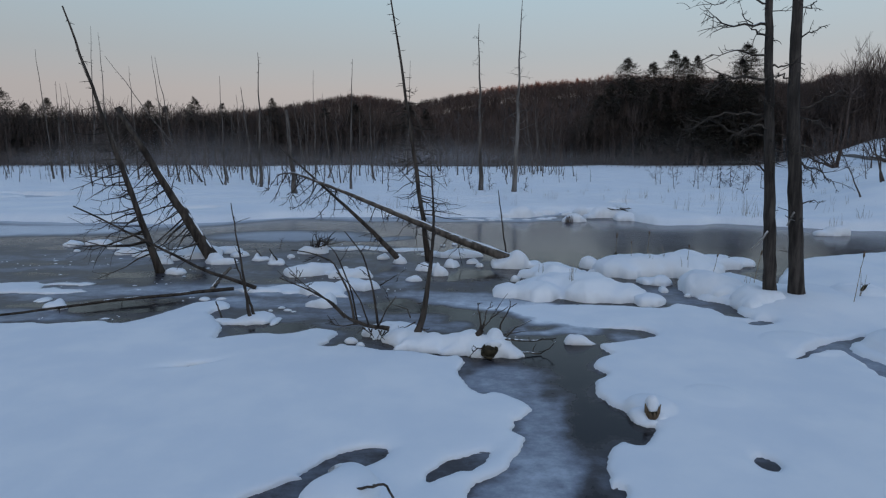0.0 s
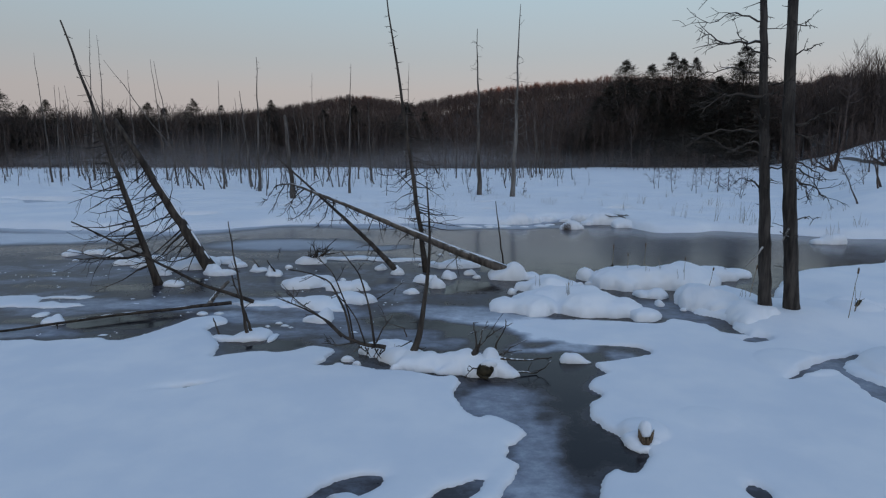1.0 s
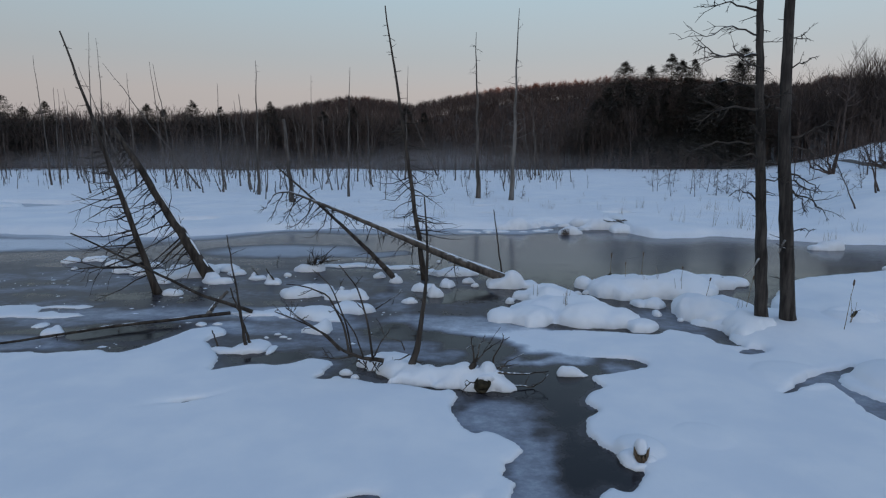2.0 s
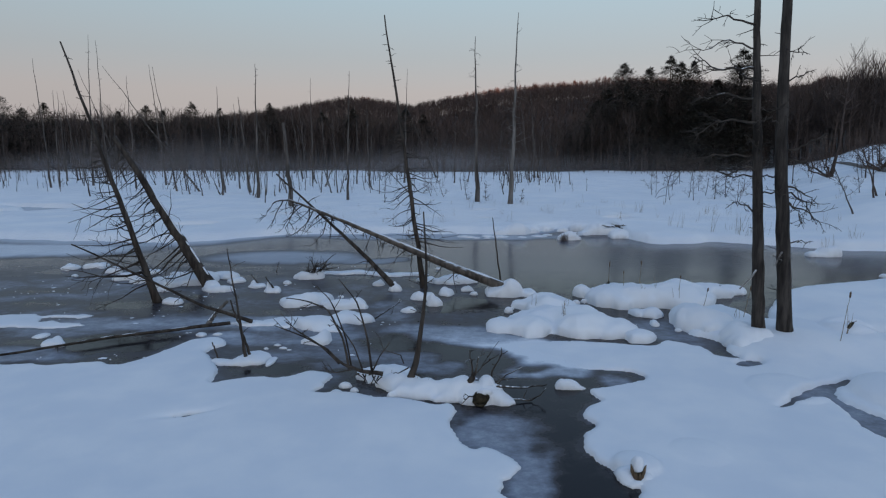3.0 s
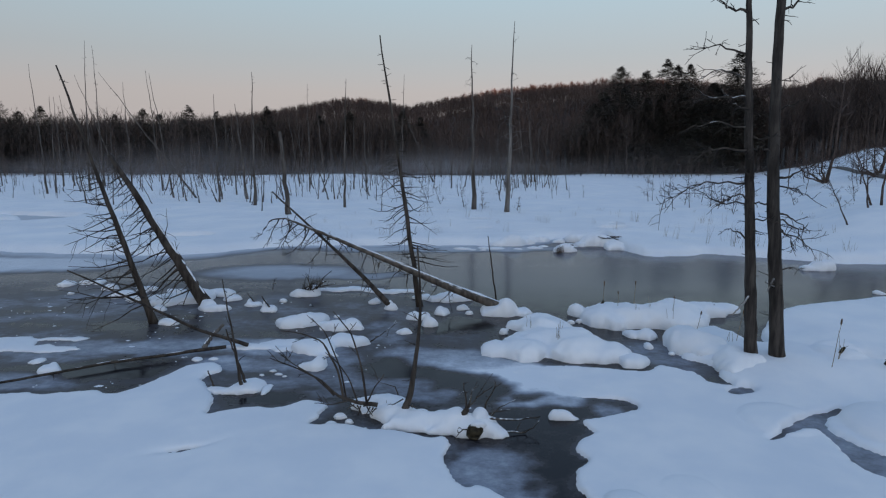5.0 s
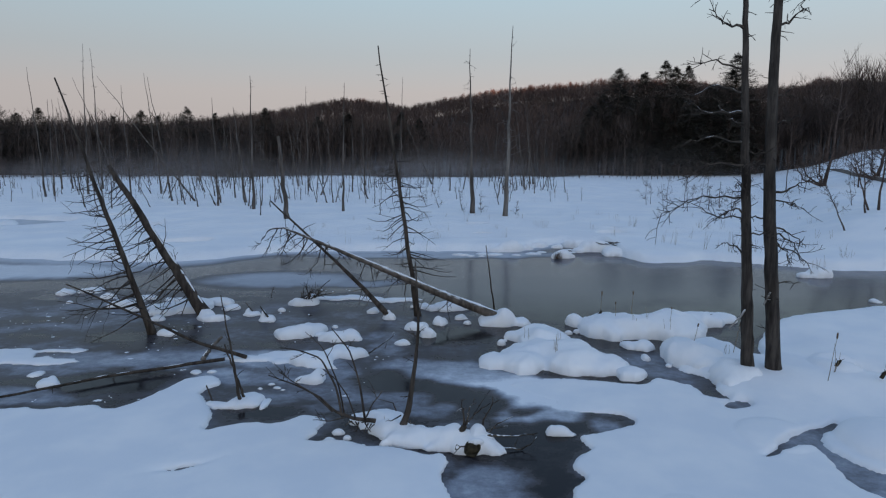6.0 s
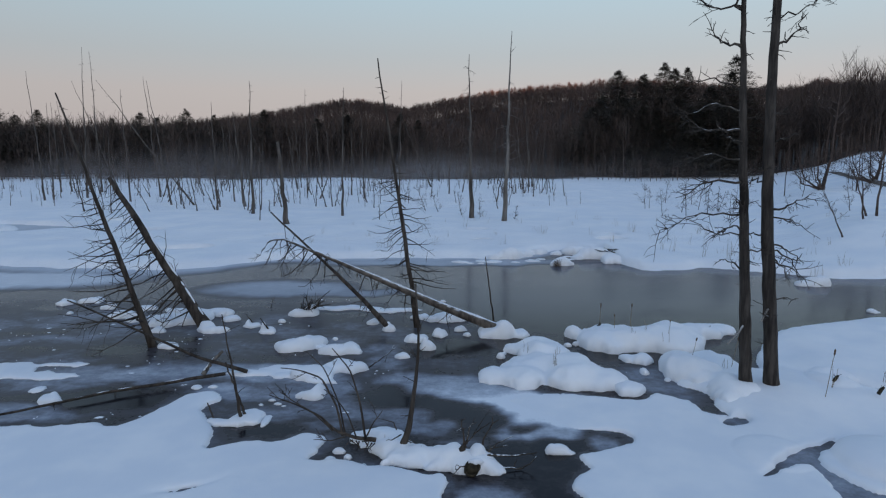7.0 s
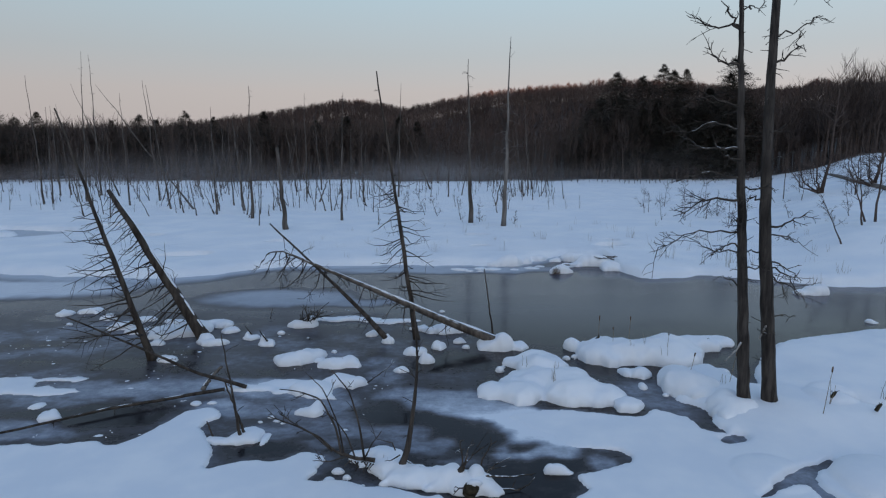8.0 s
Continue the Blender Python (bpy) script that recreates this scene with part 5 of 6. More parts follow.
# ---------------------------------------------------------------- reeds and cattails
def cattail(x, y, z, h, lean, seed):
    rng = random.Random(seed)
    t = thing("cattail", (x, y, z), "single dry cattail stalk standing in snow", "reed", "dry cattails")
    top = (x + lean, y + rng.uniform(-0.05, 0.05), z + h)
    line = bend((x, y, z - 0.08), top, 0, 6, rng, 0.006)
    part("stalk", Shape().tube(line, taper(6, 0.007, 0.004), 5), REED, t)
    a, b = along(line, 0.86), along(line, 1.0)
    part("seed_head", Shape().tube([a, a.lerp(b, 0.2), a.lerp(b, 0.8), b], [0.005, 0.016, 0.016, 0.004], 7), SEEDHEAD, t, "brown seed head")


for k, (x, y, z, h, lean) in enumerate([(7.35, 10.75, 0.36, 0.85, 0.08), (6.35, 12.35, 0.3, 0.65, 0.12), (4.55, 14.7, 0.36, 0.42, 0.0), (5.0, 14.9, 0.36, 0.65, 0.02), (5.75, 14.3, 0.36, 0.4, 0.02), (4.35, 15.4, 0.0, 0.9, 0.03), (5.6, 12.6, 0.36, 0.5, 0.08)]):
    cattail(x, y, z, h, lean, 60 + k)


def reed_tuft(x, y, z, h, n, seed, label="tuft of dry reed stems poking through snow", spread=0.12, name="reed_tuft", mat=None):
    rng = random.Random(seed)
    sh = Shape()
    for _ in range(n):
        a, r = rng.uniform(0, 6.283), spread * rng.random()
        p = Vector((x + r * math.cos(a), y + r * math.sin(a), z - 0.05))
        q = p + Vector((rng.gauss(0, 0.13) * h, rng.gauss(0, 0.13) * h, h * rng.uniform(0.35, 1.0) + 0.05))
        sh.tube(bend(p, q, 0, 3, rng, 0.012), taper(3, 0.0045 + 0.003 * h, 0.003), 3, False)
    return solo(name, sh, mat or REED, (x, y, z), label, "reeds", "reed tufts", "stuff" if n > 40 else "")


for k, (x, y, z, h, n) in enumerate([(2.65, 12.4, 0.36, 0.28, 5), (2.85, 12.9, 0.36, 0.25, 4), (4.9, 14.3, 0.36, 0.3, 3), (5.3, 14.4, 0.38, 0.35, 3), (2.2, 13.4, 0.34, 0.2, 3), (6.1, 12.2, 0.36, 0.25, 3), (7.75, 11.2, 0.33, 0.5, 3),
                                     (8.9, 11.3, 0.35, 0.35, 4), (9.2, 11.2, 0.36, 0.45, 5), (9.7, 12.3, 0.4, 0.3, 3), (3.9, 15.3, 0.12, 0.2, 3), (-2.1, 14.2, 0.1, 0.15, 3), (5.6, 14.05, 0.3, 0.25, 2), (-0.1, 8.98, 0.12, 0.12, 4), (-0.35, 9.2, 0.14, 0.14, 4), (0.2, 9.0, 0.14, 0.1, 3), (-0.62, 9.3, 0.14, 0.12, 3)]):
    reed_tuft(x, y, z, h, n, 80 + k)

rng = random.Random(90)
for k in range(70):
    x = rng.uniform(-6, 24)
    y = float(shore_y(np.array([x]))[0]) + rng.uniform(0.5, 16)
    reed_tuft(x, y, float(ground_z(x, y)), rng.uniform(0.2, 0.7), rng.randint(2, 6), 300 + k, "thin dry stems standing in the snow of the far bank", 0.25)


reed_tuft(5.12, 25.0, 0.02, 0.3, 60, 171, "brown grassy face of a snow-capped hummock", 0.2, "grass_tussock", SEEDHEAD)
reed_tuft(16.05, 20.4, 0.05, 0.35, 50, 172, "dark grass tuft under a cap of snow", 0.3, "grass_tussock", SEEDHEAD)


def litter(x, y, z, seed):
    rng = random.Random(seed)
    t = thing("brush_pile", (x, y, z), "flat pile of dark snow-dusted sticks on a snow hummock", "brush")
    for _ in range(26):
        a = rng.uniform(-0.5, 0.5)
        c = Vector((x + rng.uniform(-0.42, 0.42), y + rng.uniform(-0.25, 0.25), z + rng.uniform(-0.02, 0.09)))
        w = Vector((math.cos(a), math.sin(a), rng.uniform(-0.15, 0.15))) * rng.uniform(0.12, 0.3)
        part("stick", Shape().tube(bend(c - w, c + w, 0.03, 4, rng, 0.02), taper(4, rng.uniform(0.012, 0.03), 0.008), 5, True, 0.2, rng), BARK_SNOWY if rng.random() < 0.5 else BARK_DARK, t)


litter(7.6, 26.75, 0.36, 173)


def stub_log(x, y, z, seed):
    rng = random.Random(seed)
    t = thing("rotten_stub", (x, y, z), "dark rotten stub half buried in snow", "stump", "rotten stubs")
    part("stub", Shape().tube([(x - 0.08, y - 0.05, z - 0.05), (x, y - 0.02, z + 0.03), (x + 0.05, y, z + 0.06)], [0.03, 0.034, 0.02], 9, True, 0.25, rng), MOSS, t)
    for _ in range(2):
        sh = Shape()
        grow(sh, (x, y, z + 0.03), (rng.uniform(-1, 1), -0.4, 0.5), 0.12, 0.007, rng, 0, 0.2, 1, 1)
        part("splinter", sh, BARK_DARK, t)


for k, (x, y, z) in enumerate([(7.95, 11.4, 0.38), (8.45, 10.85, 0.36), (4.28, 15.15, 0.36), (7.15, 15.4, 0.2)]):
    stub_log(x, y, z, 95 + k)

# ---------------------------------------------------------------- dead snags in the far marsh


def snag(x, y, h, lean, r, seed, branches=5, top=0.14, label="grey dead snag standing in the snowy marsh", bark=None, depth=0.0):
    rng = random.Random(seed)
    z = float(ground_z(x, y)) - 0.1
    t = thing("dead_snag", (x, y, z), label, "dead tree", "standing snags")
    pts = bend((x, y, z), (x + lean, y + depth, h), 0, 10, rng, 0.03 + 0.003 * h)
    part("trunk", dead_trunk(pts, r, max(0.012, r * top), rng, 8, 0.9, 0.25), bark or BARK_FAR, t)
    for k in range(branches):
        s = rng.uniform(0.25, 0.97)
        a = rng.uniform(0, 6.283)
        sh = Shape()
        ln = rng.uniform(0.25, 1.0) * (0.5 + h / 12) if branches > 20 else rng.uniform(0.12, 0.6) * (0.4 + h / 18)
        ln *= 1.2 - 0.8 * s
        grow(sh, along(pts, s), (math.cos(a), math.sin(a), rng.uniform(-0.4, 0.6)), ln, 0.016 if branches > 20 else 0.012, rng, 0.1, 0.2, 3, 1, 0.4, 4)
        part("branch", sh, bark or BARK_FAR, t)
    return t


SNAGS_WEST = [(-34.2, 54.6, 11.3, -0.5), (-33.8, 55.2, 8.7, 0.2), (-38.0, 63.4, 9.3, -0.2), (-37.3, 64.1, 9.5, -0.7), (-31.7, 56.8, 13.6, 0.7), (-33.8, 63.3, 14.2, -0.1),
              (-31.9, 63.2, 11.4, -3.9), (-26.1, 53.3, 9.7, -0.1), (-32.6, 71.3, 2.8, -0.4), (-25.5, 57.8, 11.2, -0.8), (-21.5, 50.7, 10.1, -1.3), (-19.2, 47.6, 3.6, -0.5), (-17.3, 45.2, 2.8, -0.4),
              (-16.1, 45.9, 8.1, 0.0), (-17.1, 53.0, 7.4, -0.2), (-19.4, 50.2, 10.1, -7.1)]
SNAGS_MID = [(-14.9, 48.7, 7.6, -0.6, 0.17), (-12.6, 42.9, 9.3, 0.2, 0.16), (-11.0, 38.9, 4.9, 0.2, 0.05), (-15.0, 68.0, 8.0, -1.1, 0.13), (-12.4, 60.5, 10.3, 0.1, 0.1), (-12.8, 70.5, 9.0, -0.6, 0.12),
             (-10.4, 56.1, 2.5, 0.9, 0.13), (-8.0, 48.5, 6.1, -0.3, 0.08), (-6.3, 42.4, 8.8, 0.3, 0.13), (-7.9, 59.0, 6.8, 0.1, 0.11), (-6.3, 55.9, 7.5, -0.2, 0.13), (-4.6, 47.2, 2.9, 0.0, 0.06)]
SNAGS_EAST = [(-3.5, 39.5, 1.3, 0.0, 0.05), (-3.5, 60.8, 11.2, 0.4, 0.13), (-0.4, 71.9, 8.1, -3.3, 0.14), (-0.3, 60.7, 3.6, 0.0, 0.07), (1.4, 60.6, 6.3, 0.1, 0.1), (4.8, 46.1, 2.1, -0.5, 0.06),
              (10.9, 71.4, 10.0, -0.7, 0.14), (11.3, 71.4, 4.6, -0.5, 0.16), (11.8, 65.4, 2.9, 0.0, 0.07), (-2.1, 47.1, 3.5, -3.3, 0.07), (6.0, 52.0, 3.4, -0.9, 0.07), (9.5, 68, 7.0, -1.0, 0.09)]
for k, (x, y, h, lean) in enumerate(SNAGS_WEST):
    snag(x, y, h, lean, 0.038 + 0.0034 * h, 400 + k, 14)
for k, (x, y, h, lean, r) in enumerate(SNAGS_MID + SNAGS_EAST):
    snag(x, y, h, lean, r * 0.66, 430 + k, 12)
snag(-8.9, 37.2, 5.2, -0.35, 0.155, 470, 16, 0.55, "stout broken-topped snag in the snowy marsh")
snag(2.47, 40.6, 10.7, -0.2, 0.15, 471, 34, 0.1, "tall grey dead snag with short bare branches")
snag(4.4, 38.4, 11.7, 0.3, 0.15, 472, 30, 0.1, "tall pale dead snag with short bare branches", BARK_GREY)
rng = random.Random(480)
stands = [(rng.uniform(-48, 12), rng.uniform(55, 86)) for _ in range(26)]
for k in range(130):
    cx, cy = rng.choice(stands)
    x, y = rng.gauss(cx, 1.8), max(50, rng.gauss(cy, 3.0))
    h = rng.choice([1.5, 2, 3, 4, 5, 6, 7, 8])
    snag(x, y, h, rng.gauss(0, 0.12) * h, rng.uniform(0.02, 0.055), 500 + k, 4 if k % 2 else 2)
for k in range(70):
    x, y = rng.uniform(-27, -5), rng.uniform(43, 66)
    h = rng.choice([1.2, 1.8, 2.4, 3.2, 4.5, 6])
    snag(x, y, h, rng.gauss(-0.05, 0.24) * h, rng.uniform(0.02, 0.055), 1100 + k, 3, label="thin leaning dead snag in the snowy marsh")


# ---------------------------------------------------------------- shrubs and small trees on the east bank
def bare_tree(x, y, h, r, seed, lean=(0, 0), label="small bare tree on the snowy bank", limbs=12, name="bare_tree", group="bare trees on the bank", low=0.3):
    rng = random.Random(seed)
    z = float(ground_z(x, y)) - 0.08
    t = thing(name, (x, y, z), label, "tree" if name == "bare_tree" else "shrub", group)
    pts = bend((x, y, z), (x + lean[0], y + lean[1], z + h), 0, 9, rng, 0.03 * h / 3)
    r *= 0.72
    part("trunk", dead_trunk(pts, r, r * 0.2, rng, 7, 0.9, 0.2), TWIG, t)
    for k in range(limbs):
        s = rng.uniform(low, 0.98)
        a = rng.uniform(0, 6.283)
        sh = Shape()
        grow(sh, along(pts, s), (math.cos(a), math.sin(a), rng.uniform(0.3, 1.2)), h * rng.uniform(0.18, 0.42) * (1.15 - 0.6 * s), r * 0.3, rng, -0.1, 0.16, 4, 2, 0.5, 4)
        part("branch", sh, TWIG, t)


for k, (x, y, h, r, lx, ly) in enumerate([(18.4, 27.2, 2.2, 0.05, -0.9, 0.3), (22.9, 31.5, 4.6, 0.09, 0.2, 0.1), (22.6, 31.8, 3.2, 0.07, -1.1, 0.2), (23.3, 31.0, 2.6, 0.06, 0.6, 0.0), (21.2, 30.0, 3.6, 0.06, -0.4, 0.1),
                                          (33.0, 48.0, 6.0, 0.07, 0.2, 0), (36.6, 49.0, 6.8, 0.09, -0.2, 0), (30.2, 53.0, 6.0, 0.06, 0.1, 0)]):
    bare_tree(x, y, h, r, 600 + k, (lx, ly))


def many_stemmed_tree(x, y, h, seed):
    rng = random.Random(seed)
    z = float(ground_z(x, y)) - 0.1
    t = thing("bare_tree", (x, y, z), "bare tree with low stems spreading from one foot", "tree", "bare trees on the bank")
    for dx, dy, hh, r in ((0.9, 0.3, 1.0, 0.17), (-0.6, 0.2, 0.42, 0.12), (-2.2, 0.3, 0.36, 0.1), (-3.0, -0.4, 0.26, 0.085), (0.2, -0.5, 0.5, 0.08), (-1.4, -0.8, 0.3, 0.07)):
        tip = Vector((x + dx, y + dy, z + h * hh))
        mid = Vector((x + dx * 0.62, y + dy * 0.6, z + h * hh * 0.3))
        base = [Vector((x, y, z)), mid, tip]
        pts = [along(base, i / 10) + (Vector((rng.uniform(-0.06, 0.06), 0, rng.uniform(-0.05, 0.05))) if i else Vector()) for i in range(11)]
        stem = part("stem", dead_trunk(pts, r, r * 0.18, rng, 7, 0.9, 0.15), TWIG, t)
        for _ in range(11):
            sh = Shape()
            a = rng.uniform(0, 6.283)
            grow(sh, along(pts, rng.uniform(0.3, 0.98)), (math.cos(a), math.sin(a), rng.uniform(0.0, 0.9)), h * hh * rng.uniform(0.15, 0.35), r * 0.28, rng, -0.05, 0.18, 5, 2, 0.5, 4)
            part("branch", sh, TWIG, stem)


many_stemmed_tree(31.8, 50.4, 8.5, 621)
many_stemmed_tree(37.6, 52.5, 7.5, 622)


def spruce_seedling(x, y, h, seed):
    rng = random.Random(seed)
    z = float(ground_z(x, y)) - 0.05
    t = thing("spruce_seedling", (x, y, z), "thin dark spruce seedling standing in the snow", "tree", "spruce seedlings")
    part("trunk", Shape().tube(bend((x, y, z), (x, y, z + h), 0, 5, rng, 0.02), taper(5, 0.03, 0.008), 6, True), TWIG, t)
    for k in range(26):
        s = rng.uniform(0.12, 0.97)
        a = rng.uniform(0, 6.283)
        sh = Shape()
        grow(sh, (x, y, z + h * s), (math.cos(a), math.sin(a), -0.35), 0.55 * h * (1.05 - s), 0.012, rng, 0.2, 0.1, 5, 1, 0.4, 4)
        part("branch", sh, NEEDLES, t)


spruce_seedling(18.8, 42.1, 1.7, 624)
spruce_seedling(20.5, 44.3, 1.9, 625)
reed_tuft(13.7, 21.4, 0.3, 0.5, 7, 627, "dry stems standing in a snow-capped hummock", 0.25)
for k, (x, y, h, n) in enumerate([(12.2, 24.8, 0.9, 5), (11.4, 25.6, 1.1, 4), (12.9, 26.2, 1.0, 5), (10.6, 26.8, 0.8, 4), (13.3, 25.0, 0.7, 6), (15.9, 23.2, 0.5, 9)]):
    reed_tuft(x, y, float(ground_z(x, y)), h, n, 628 + k, "thin dry stems standing in the snow of the far bank", 0.3)
rng = random.Random(630)
for k in range(16):
    x, y = rng.uniform(14.5, 24), rng.uniform(32, 52)
    bare_tree(x, y, rng.uniform(1.2, 2.8), 0.03, 640 + k, (rng.uniform(-0.5, 0.5), 0), "bare brush standing in the snow", 9, "bare_brush", "brush on the bank", 0.05)


for k, (x, y, h) in enumerate([(-0.6, 45.5, 1.9), (0.3, 44.5, 1.5), (1.9, 42.6, 1.7), (3.1, 41.0, 1.2), (5.2, 39.5, 0.9), (-2.5, 52, 1.6)]):
    bare_tree(x, y, h, 0.035, 690 + k, (-0.7 + 0.2 * k, 0), "low tangle of bare brush in the snowy marsh", 11, "bare_brush", "brush in the marsh", 0.05)
rng = random.Random(650)
for k in range(16):
    y = rng.uniform(46, 74)
    x = y * rng.uniform(0.57, 0.72)
    bare_tree(x, y, rng.uniform(1.5, 4.5), 0.035, 670 + k, (rng.uniform(-0.6, 0.6), 0), "bare brush standing in the snow", 10, "bare_brush", "brush on the bank", 0.05)


def bank_log():
    """A long trunk lying half buried up the slope of the bank."""
    spots = [(36.0, 46.5), (37.2, 51.4), (38.8, 57.0), (41.3, 63.0), (43.7, 68.8)]
    pts = [Vector((x, y, float(ground_z(x, y)) + 0.08)) for x, y in spots]
    t = thing("bank_log", pts[0], "long grey fallen trunk half buried in the snowy bank", "fallen tree")
    fine = [along(pts, i / 20) for i in range(21)]
    part("trunk", dead_trunk(fine, 0.27, 0.17, random.Random(660), 9), BARK_GREY, t)
    ridge_snow(t, fine, (0.22, 0.15), 0.6, 0.25, 661, 0.02, 0.98)


bank_log()

# ---------------------------------------------------------------- conifers at the edge of the woods


def conifer(x, y, h, w, seed, label="tall dark hemlock at the edge of the woods"):
    """An uneven evergreen: trunk, and a pointed crown of many drooping needle sprays."""
    r = np.random.RandomState(seed)
    z0 = float(ground_z(x, y)) - 0.2
    t = thing("hemlock", (x, y, z0), label, "tree", "evergreens at the wood's edge")
    rng = random.Random(seed)
    part("trunk", dead_trunk(bend((x, y, z0), (x, y, z0 + h * 0.99), 0, 8, rng, 0.03), 0.016 * h, 0.015, rng, 7), TWIG, t)
    n, m = int(h * 42), 15
    s = np.sort(r.rand(n))
    a = r.rand(n) * 6.283
    lobes = 0.85 + 0.12 * np.sin(a * 2 + seed) + 0.16 * ripple(a * 1.6, s * 9, 1.0, seed)
    reach = (1.3 * w * np.minimum(1, 1.75 * (1 - s) ** 0.9) * np.minimum(1, 0.65 + 3.5 * s) * lobes * (0.6 + 0.5 * r.rand(n)) + 0.06)[:, None]
    q = ((np.arange(m)[None] + 0.3 + r.rand(n, m)) / m) ** 0.65
    out = q * reach
    side = 0.2 * reach * (1 - 0.5 * q) * r.randn(n, m)
    ca, sa = np.cos(a)[:, None], np.sin(a)[:, None]
    cx, cy = ca * out - sa * side, sa * out + ca * side
    cz = h * (0.04 + 0.93 * s)[:, None] + reach * (0.3 * (s[:, None] - 0.6) * q - 0.08 * q * q) + 0.08 * r.randn(n, m)
    size = (0.24 + 0.30 * r.rand(n, m)) * (0.62 + 0.45 * (1 - s[:, None])) * (w / 5) ** 0.4
    b = a[:, None] + r.randn(n, m) * 0.75
    dx, dy = np.cos(b) * size, np.sin(b) * size
    drop = size * (0.35 * r.randn(n, m) - 0.25 * s[:, None] + 0.1)
    corners = [(cx - dx * 0.3, cy - dy * 0.3, cz), (cx + dx * 0.4 - dy * 0.2, cy + dy * 0.4 + dx * 0.2, cz - 0.2 * drop),
               (cx + dx * 1.3, cy + dy * 1.3, cz - drop), (cx + dx * 0.4 + dy * 0.2, cy + dy * 0.4 - dx * 0.2, cz - 0.35 * drop)]
    V = np.stack([np.stack(c, -1) for c in corners], 2).reshape(-1, 3)
    ob = new("crown", bulk_mesh("crown", V, np.arange(len(V)).reshape(-1, 4), NEEDLES))
    ob.parent = t


for k, (x, y, h, w) in enumerate([(28.0, 97, 16.6, 6.5), (33.0, 100, 16.4, 6.0), (35.8, 99, 18.0, 5.6), (38.2, 101, 17.4, 5.5), (40.6, 102, 17.6, 5.0), (44.0, 94, 16.0, 6.0), (46.5, 98, 19.2, 6.5),
                                  (30.5, 103, 14.0, 5.5), (36.5, 95, 12.5, 5.5), (41.5, 95, 14.0, 6.0), (24.6, 99, 11, 4.5), (31.5, 95, 11, 5), (27, 102, 13, 5.5), (33.5, 96, 10, 5), (39, 95.5, 11, 5.5)]):
    conifer(x, y, h, w, 700 + k)
for k, (x, y, h, w) in enumerate([(-68.8, 98, 12.6, 4.6), (-66.0, 100, 10, 4.0), (-62.0, 99, 10.8, 3.6), (-39.3, 100, 10.9, 3.6), (-35.6, 102, 10.1, 3.0), (-46.0, 99, 10.2, 3.6), (-44.4, 101, 9.6, 3.2), (-27.6, 102, 10.9, 3.0), (-51.5, 101, 9.6, 2.8), (-15, 108, 10.5, 3.8), (-6, 110, 10.6, 3.6), (-3, 112, 9.6, 3.4), (-21, 112, 10, 3.4)]):
    conifer(x, y, h, w, 730 + k, "dark evergreen among bare woods")

# ---------------------------------------------------------------- bare woods


def sapless(seed, twigs, limbs, thick=1.0):
    """A bare tree one metre tall for the far woods: verts and triangles."""
    r = np.random.RandomState(seed)
    V, F = [], []

    def stick(a, b, r0, r1):
        a, b = np.array(a, float), np.array(b, float)
        d = (b - a) / (np.linalg.norm(b - a) + 1e-9)
        u = np.cross(d, [0.3, 0.9, 0.2])
        u /= np.linalg.norm(u)
        v = np.cross(d, u)
        n = len(V)
        for c, q in ((a, r0), (b, r1)):
            for k in range(3):
                V.append(c + q * (math.cos(2.094 * k) * u + math.sin(2.094 * k) * v))
        for k in range(3):
            m = (k + 1) % 3
            F.extend([(n + k, n + m, n + 3 + m), (n + k, n + 3 + m, n + 3 + k)])

    tops = []
    p = np.zeros(3)
    for i in range(4):
        q = p + np.array([r.randn() * 0.012, r.randn() * 0.012, 0.24])
        stick(p, q, thick * 0.011 * (1 - i * 0.22), thick * 0.011 * (0.78 - i * 0.22))
        tops.append((p, q))
        p = q
    ends = []
    for _ in range(limbs):
        i = r.randint(1, 4)
        a, b = tops[i]
        s = a + (b - a) * r.rand()
        w = r.rand() * 6.283
        ln = 0.08 + 0.13 * r.rand()
        e = s + ln * np.array([math.cos(w) * 0.6, math.sin(w) * 0.6, 0.55 + 0.5 * r.rand()])
        stick(s, e, thick * 0.0045, thick * 0.002)
        ends.append((s, e))
    ends += tops[1:]
    for _ in range(twigs):
        a, b = ends[r.randint(len(ends))]
        s = a + (b - a) * (0.3 + 0.7 * r.rand())
        w = r.rand() * 6.283
        ln = 0.03 + 0.07 * r.rand()
        e = s + ln * np.array([math.cos(w) * 0.7, math.sin(w) * 0.7, 0.25 + 0.8 * r.rand()])
        n = len(V)
        side = np.array([math.sin(w), -math.cos(w), 0]) * thick * 0.0026
        V.extend([s - side, s + side, e])
        F.append((n, n + 1, n + 2))
    return np.array(V), np.array(F)


def wood(name, spots, heights, variants, mat, label, seed):
    r = np.random.RandomState(seed)
    allv, allf, n = [], [], 0
    for (x, y), h in zip(spots, heights):
        V, F = variants[r.randint(len(variants))]
        a = r.rand() * 6.283
        c, s = math.cos(a), math.sin(a)
        wide = h * (0.8 + 0.5 * r.rand())
        lean = r.randn(2) * 0.04
        z = float(ground_z(x, y)) - 0.2
        P = np.stack([x + wide * (V[:, 0] * c - V[:, 1] * s) + lean[0] * h * V[:, 2], y + wide * (V[:, 0] * s + V[:, 1] * c) + lean[1] * h * V[:, 2], z + h * V[:, 2]], -1)
        allv.append(P)
        allf.append(F + n)
        n += len(V)
    return tagged(new(name, bulk_mesh(name, np.concatenate(allv), np.concatenate(allf), mat)), label, "woods", kind="stuff")


